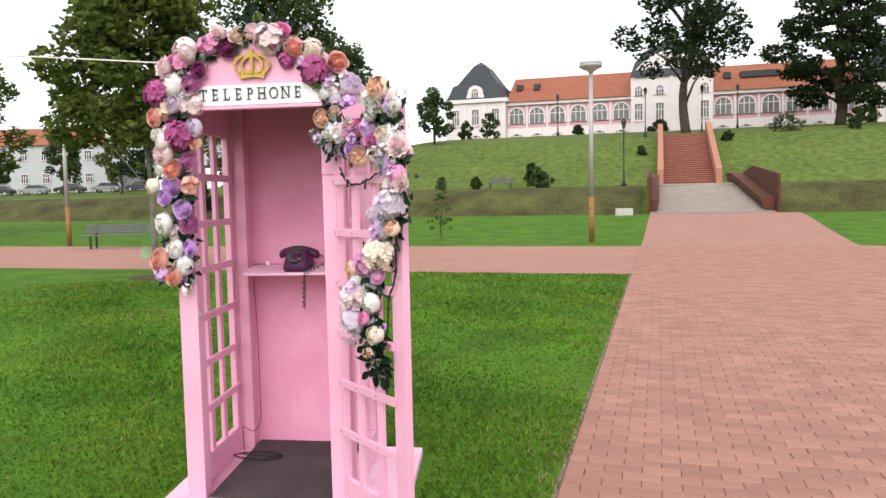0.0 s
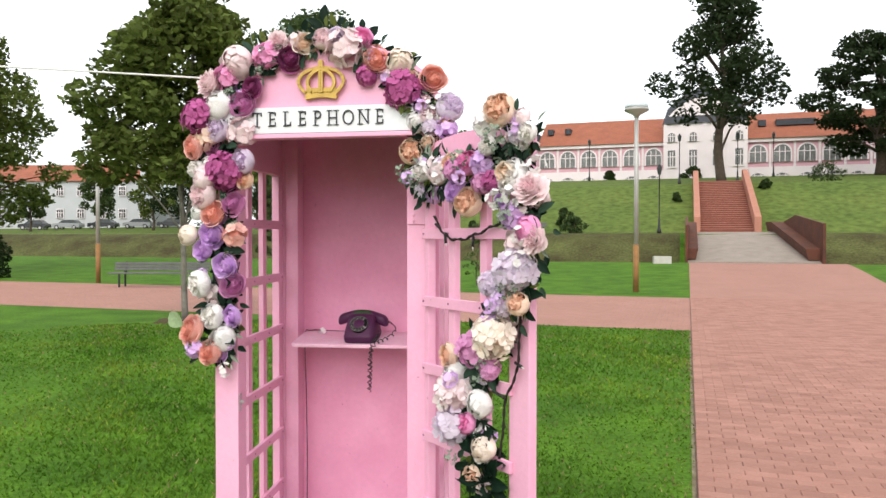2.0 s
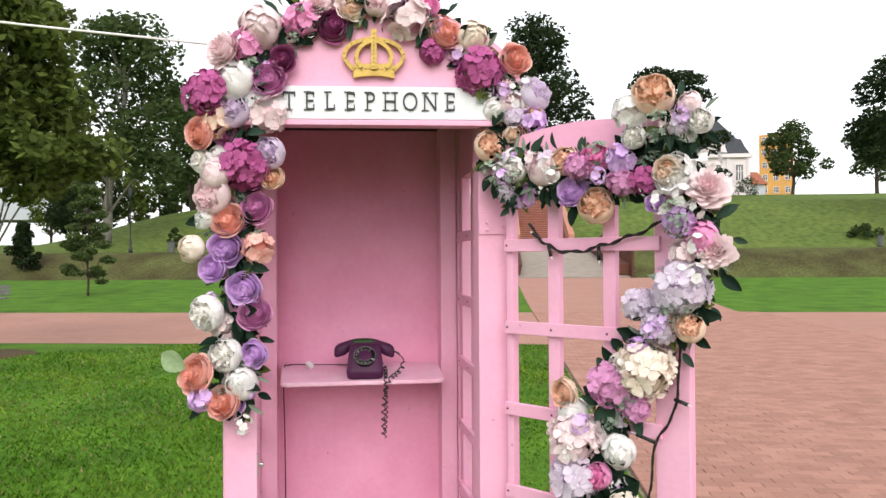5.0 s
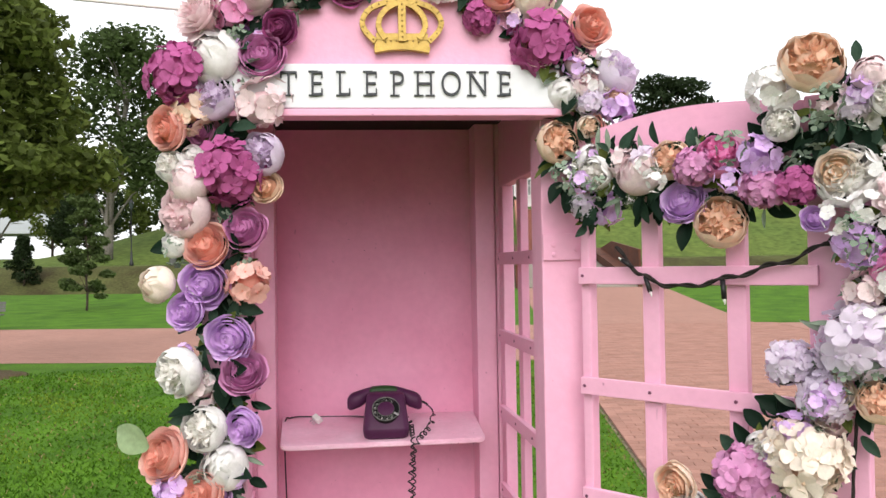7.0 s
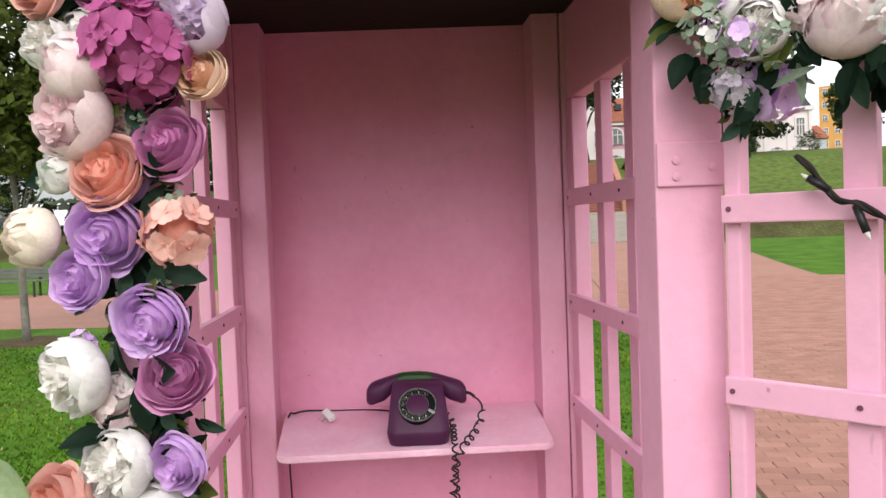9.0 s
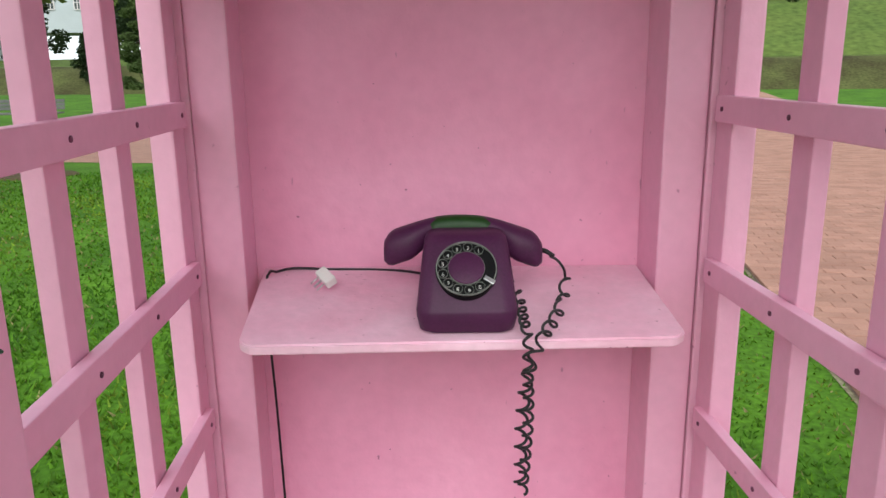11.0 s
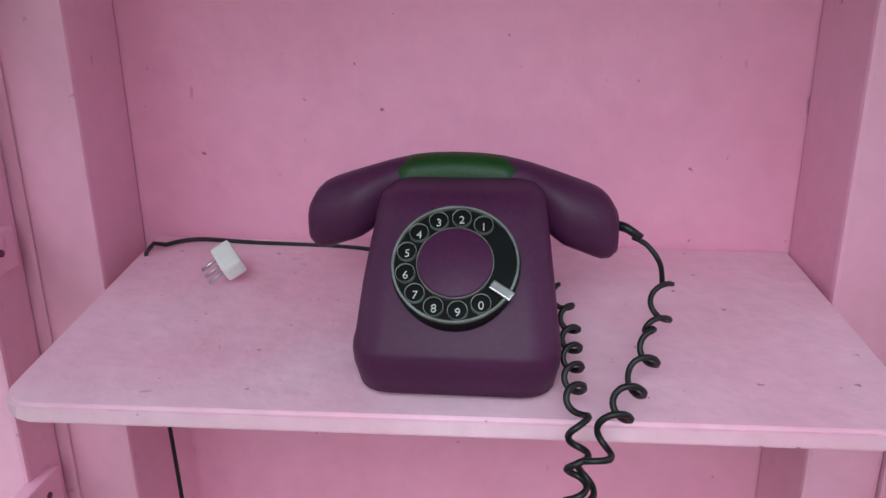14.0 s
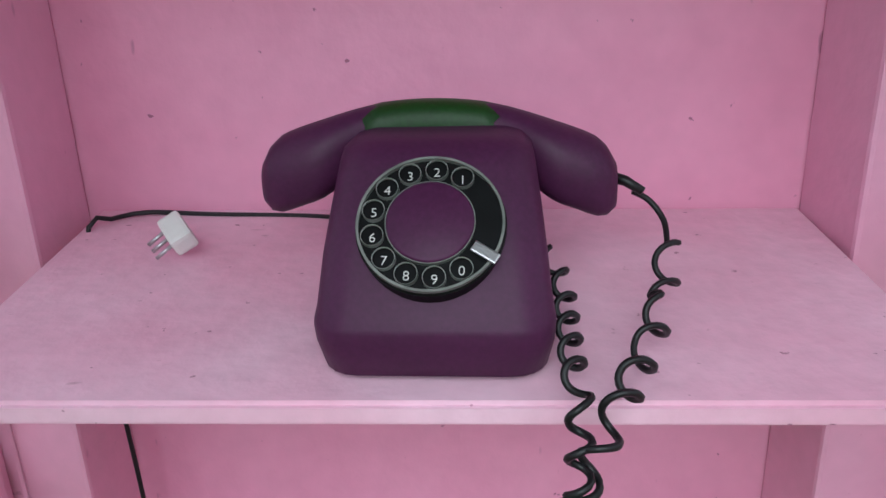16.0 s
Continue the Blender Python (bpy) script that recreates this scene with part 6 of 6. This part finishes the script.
def paver():
    bm = bmesh.new()
    lo = [bm.verts.new(p) for p in ((-0.1010, -0.0503, 0), (0.1010, -0.0503, 0), (0.1010, 0.0503, 0), (-0.1010, 0.0503, 0))]
    mi = [bm.verts.new((v.co.x, v.co.y, 0.016)) for v in lo]
    hi = [bm.verts.new((v.co.x * 0.965, v.co.y * 0.93, 0.020)) for v in lo]
    for a, b in ((lo, mi), (mi, hi)):
        for k in range(4):
            bm.faces.new((a[k], a[(k + 1) % 4], b[(k + 1) % 4], b[k]))
    bm.faces.new(hi)
    return mesh_of("brick", bm, BRICK_O)


PAVER = paver()
src = np.array([v.co[:] for v in PAVER.vertices])
fsrc = [tuple(p.vertices) for p in PAVER.polygons]
br = random.Random(3)
tagged(ribbon("dirt_edge", -0.30, -0.25, -1.06, 13.8, 0.0045, DIRT, 2, 16), "pale trodden dirt along the paving's edge", "soil", kind="structure")
tagged(ribbon("joint_sand", -0.275, 5.8, -1.06, 21.2, 0.009, GRIT, 4, 16), "sandy joints under the brick paving", "paving", kind="structure")
verts, faces = [], []
row = 0
v = -1.0
while v < 21.1:
    u = -0.265 + (0.051 if row % 2 else 0.102)
    half = row % 2 == 1
    while u < 5.75:
        if u < 5.75:
            shrink = Matrix.Diagonal((0.49 if half else 1, 1, 1, 1))
            p = F @ Vector((u, v, 0))
            tilt = (br.uniform(-0.6, 0.6), br.uniform(-0.5, 0.5), br.uniform(-0.5, 0.5))
            z = float(land(p.x, p.y)) + 0.010 + br.uniform(-0.002, 0.0025)
            if 3.15 < v < 4.75 and u < 3.6:
                ob = new("brick", PAVER)
                ob.parent = main_path
                ob.matrix_basis = pose(u, v, z, *tilt) @ shrink
            else:
                m = np.array(pose(u, v, z, *tilt) @ shrink)
                base_i = len(verts)
                verts.extend((src @ m[:3, :3].T + m[:3, 3]).tolist())
                faces.extend(tuple(base_i + i for i in f) for f in fsrc)
        u += 0.153 if half else 0.204
        half = False
    v += 0.104
    row += 1
rest = sheet("brick_field", verts, faces, BRICK, main_path)
tagged(rest, kind="stuff")
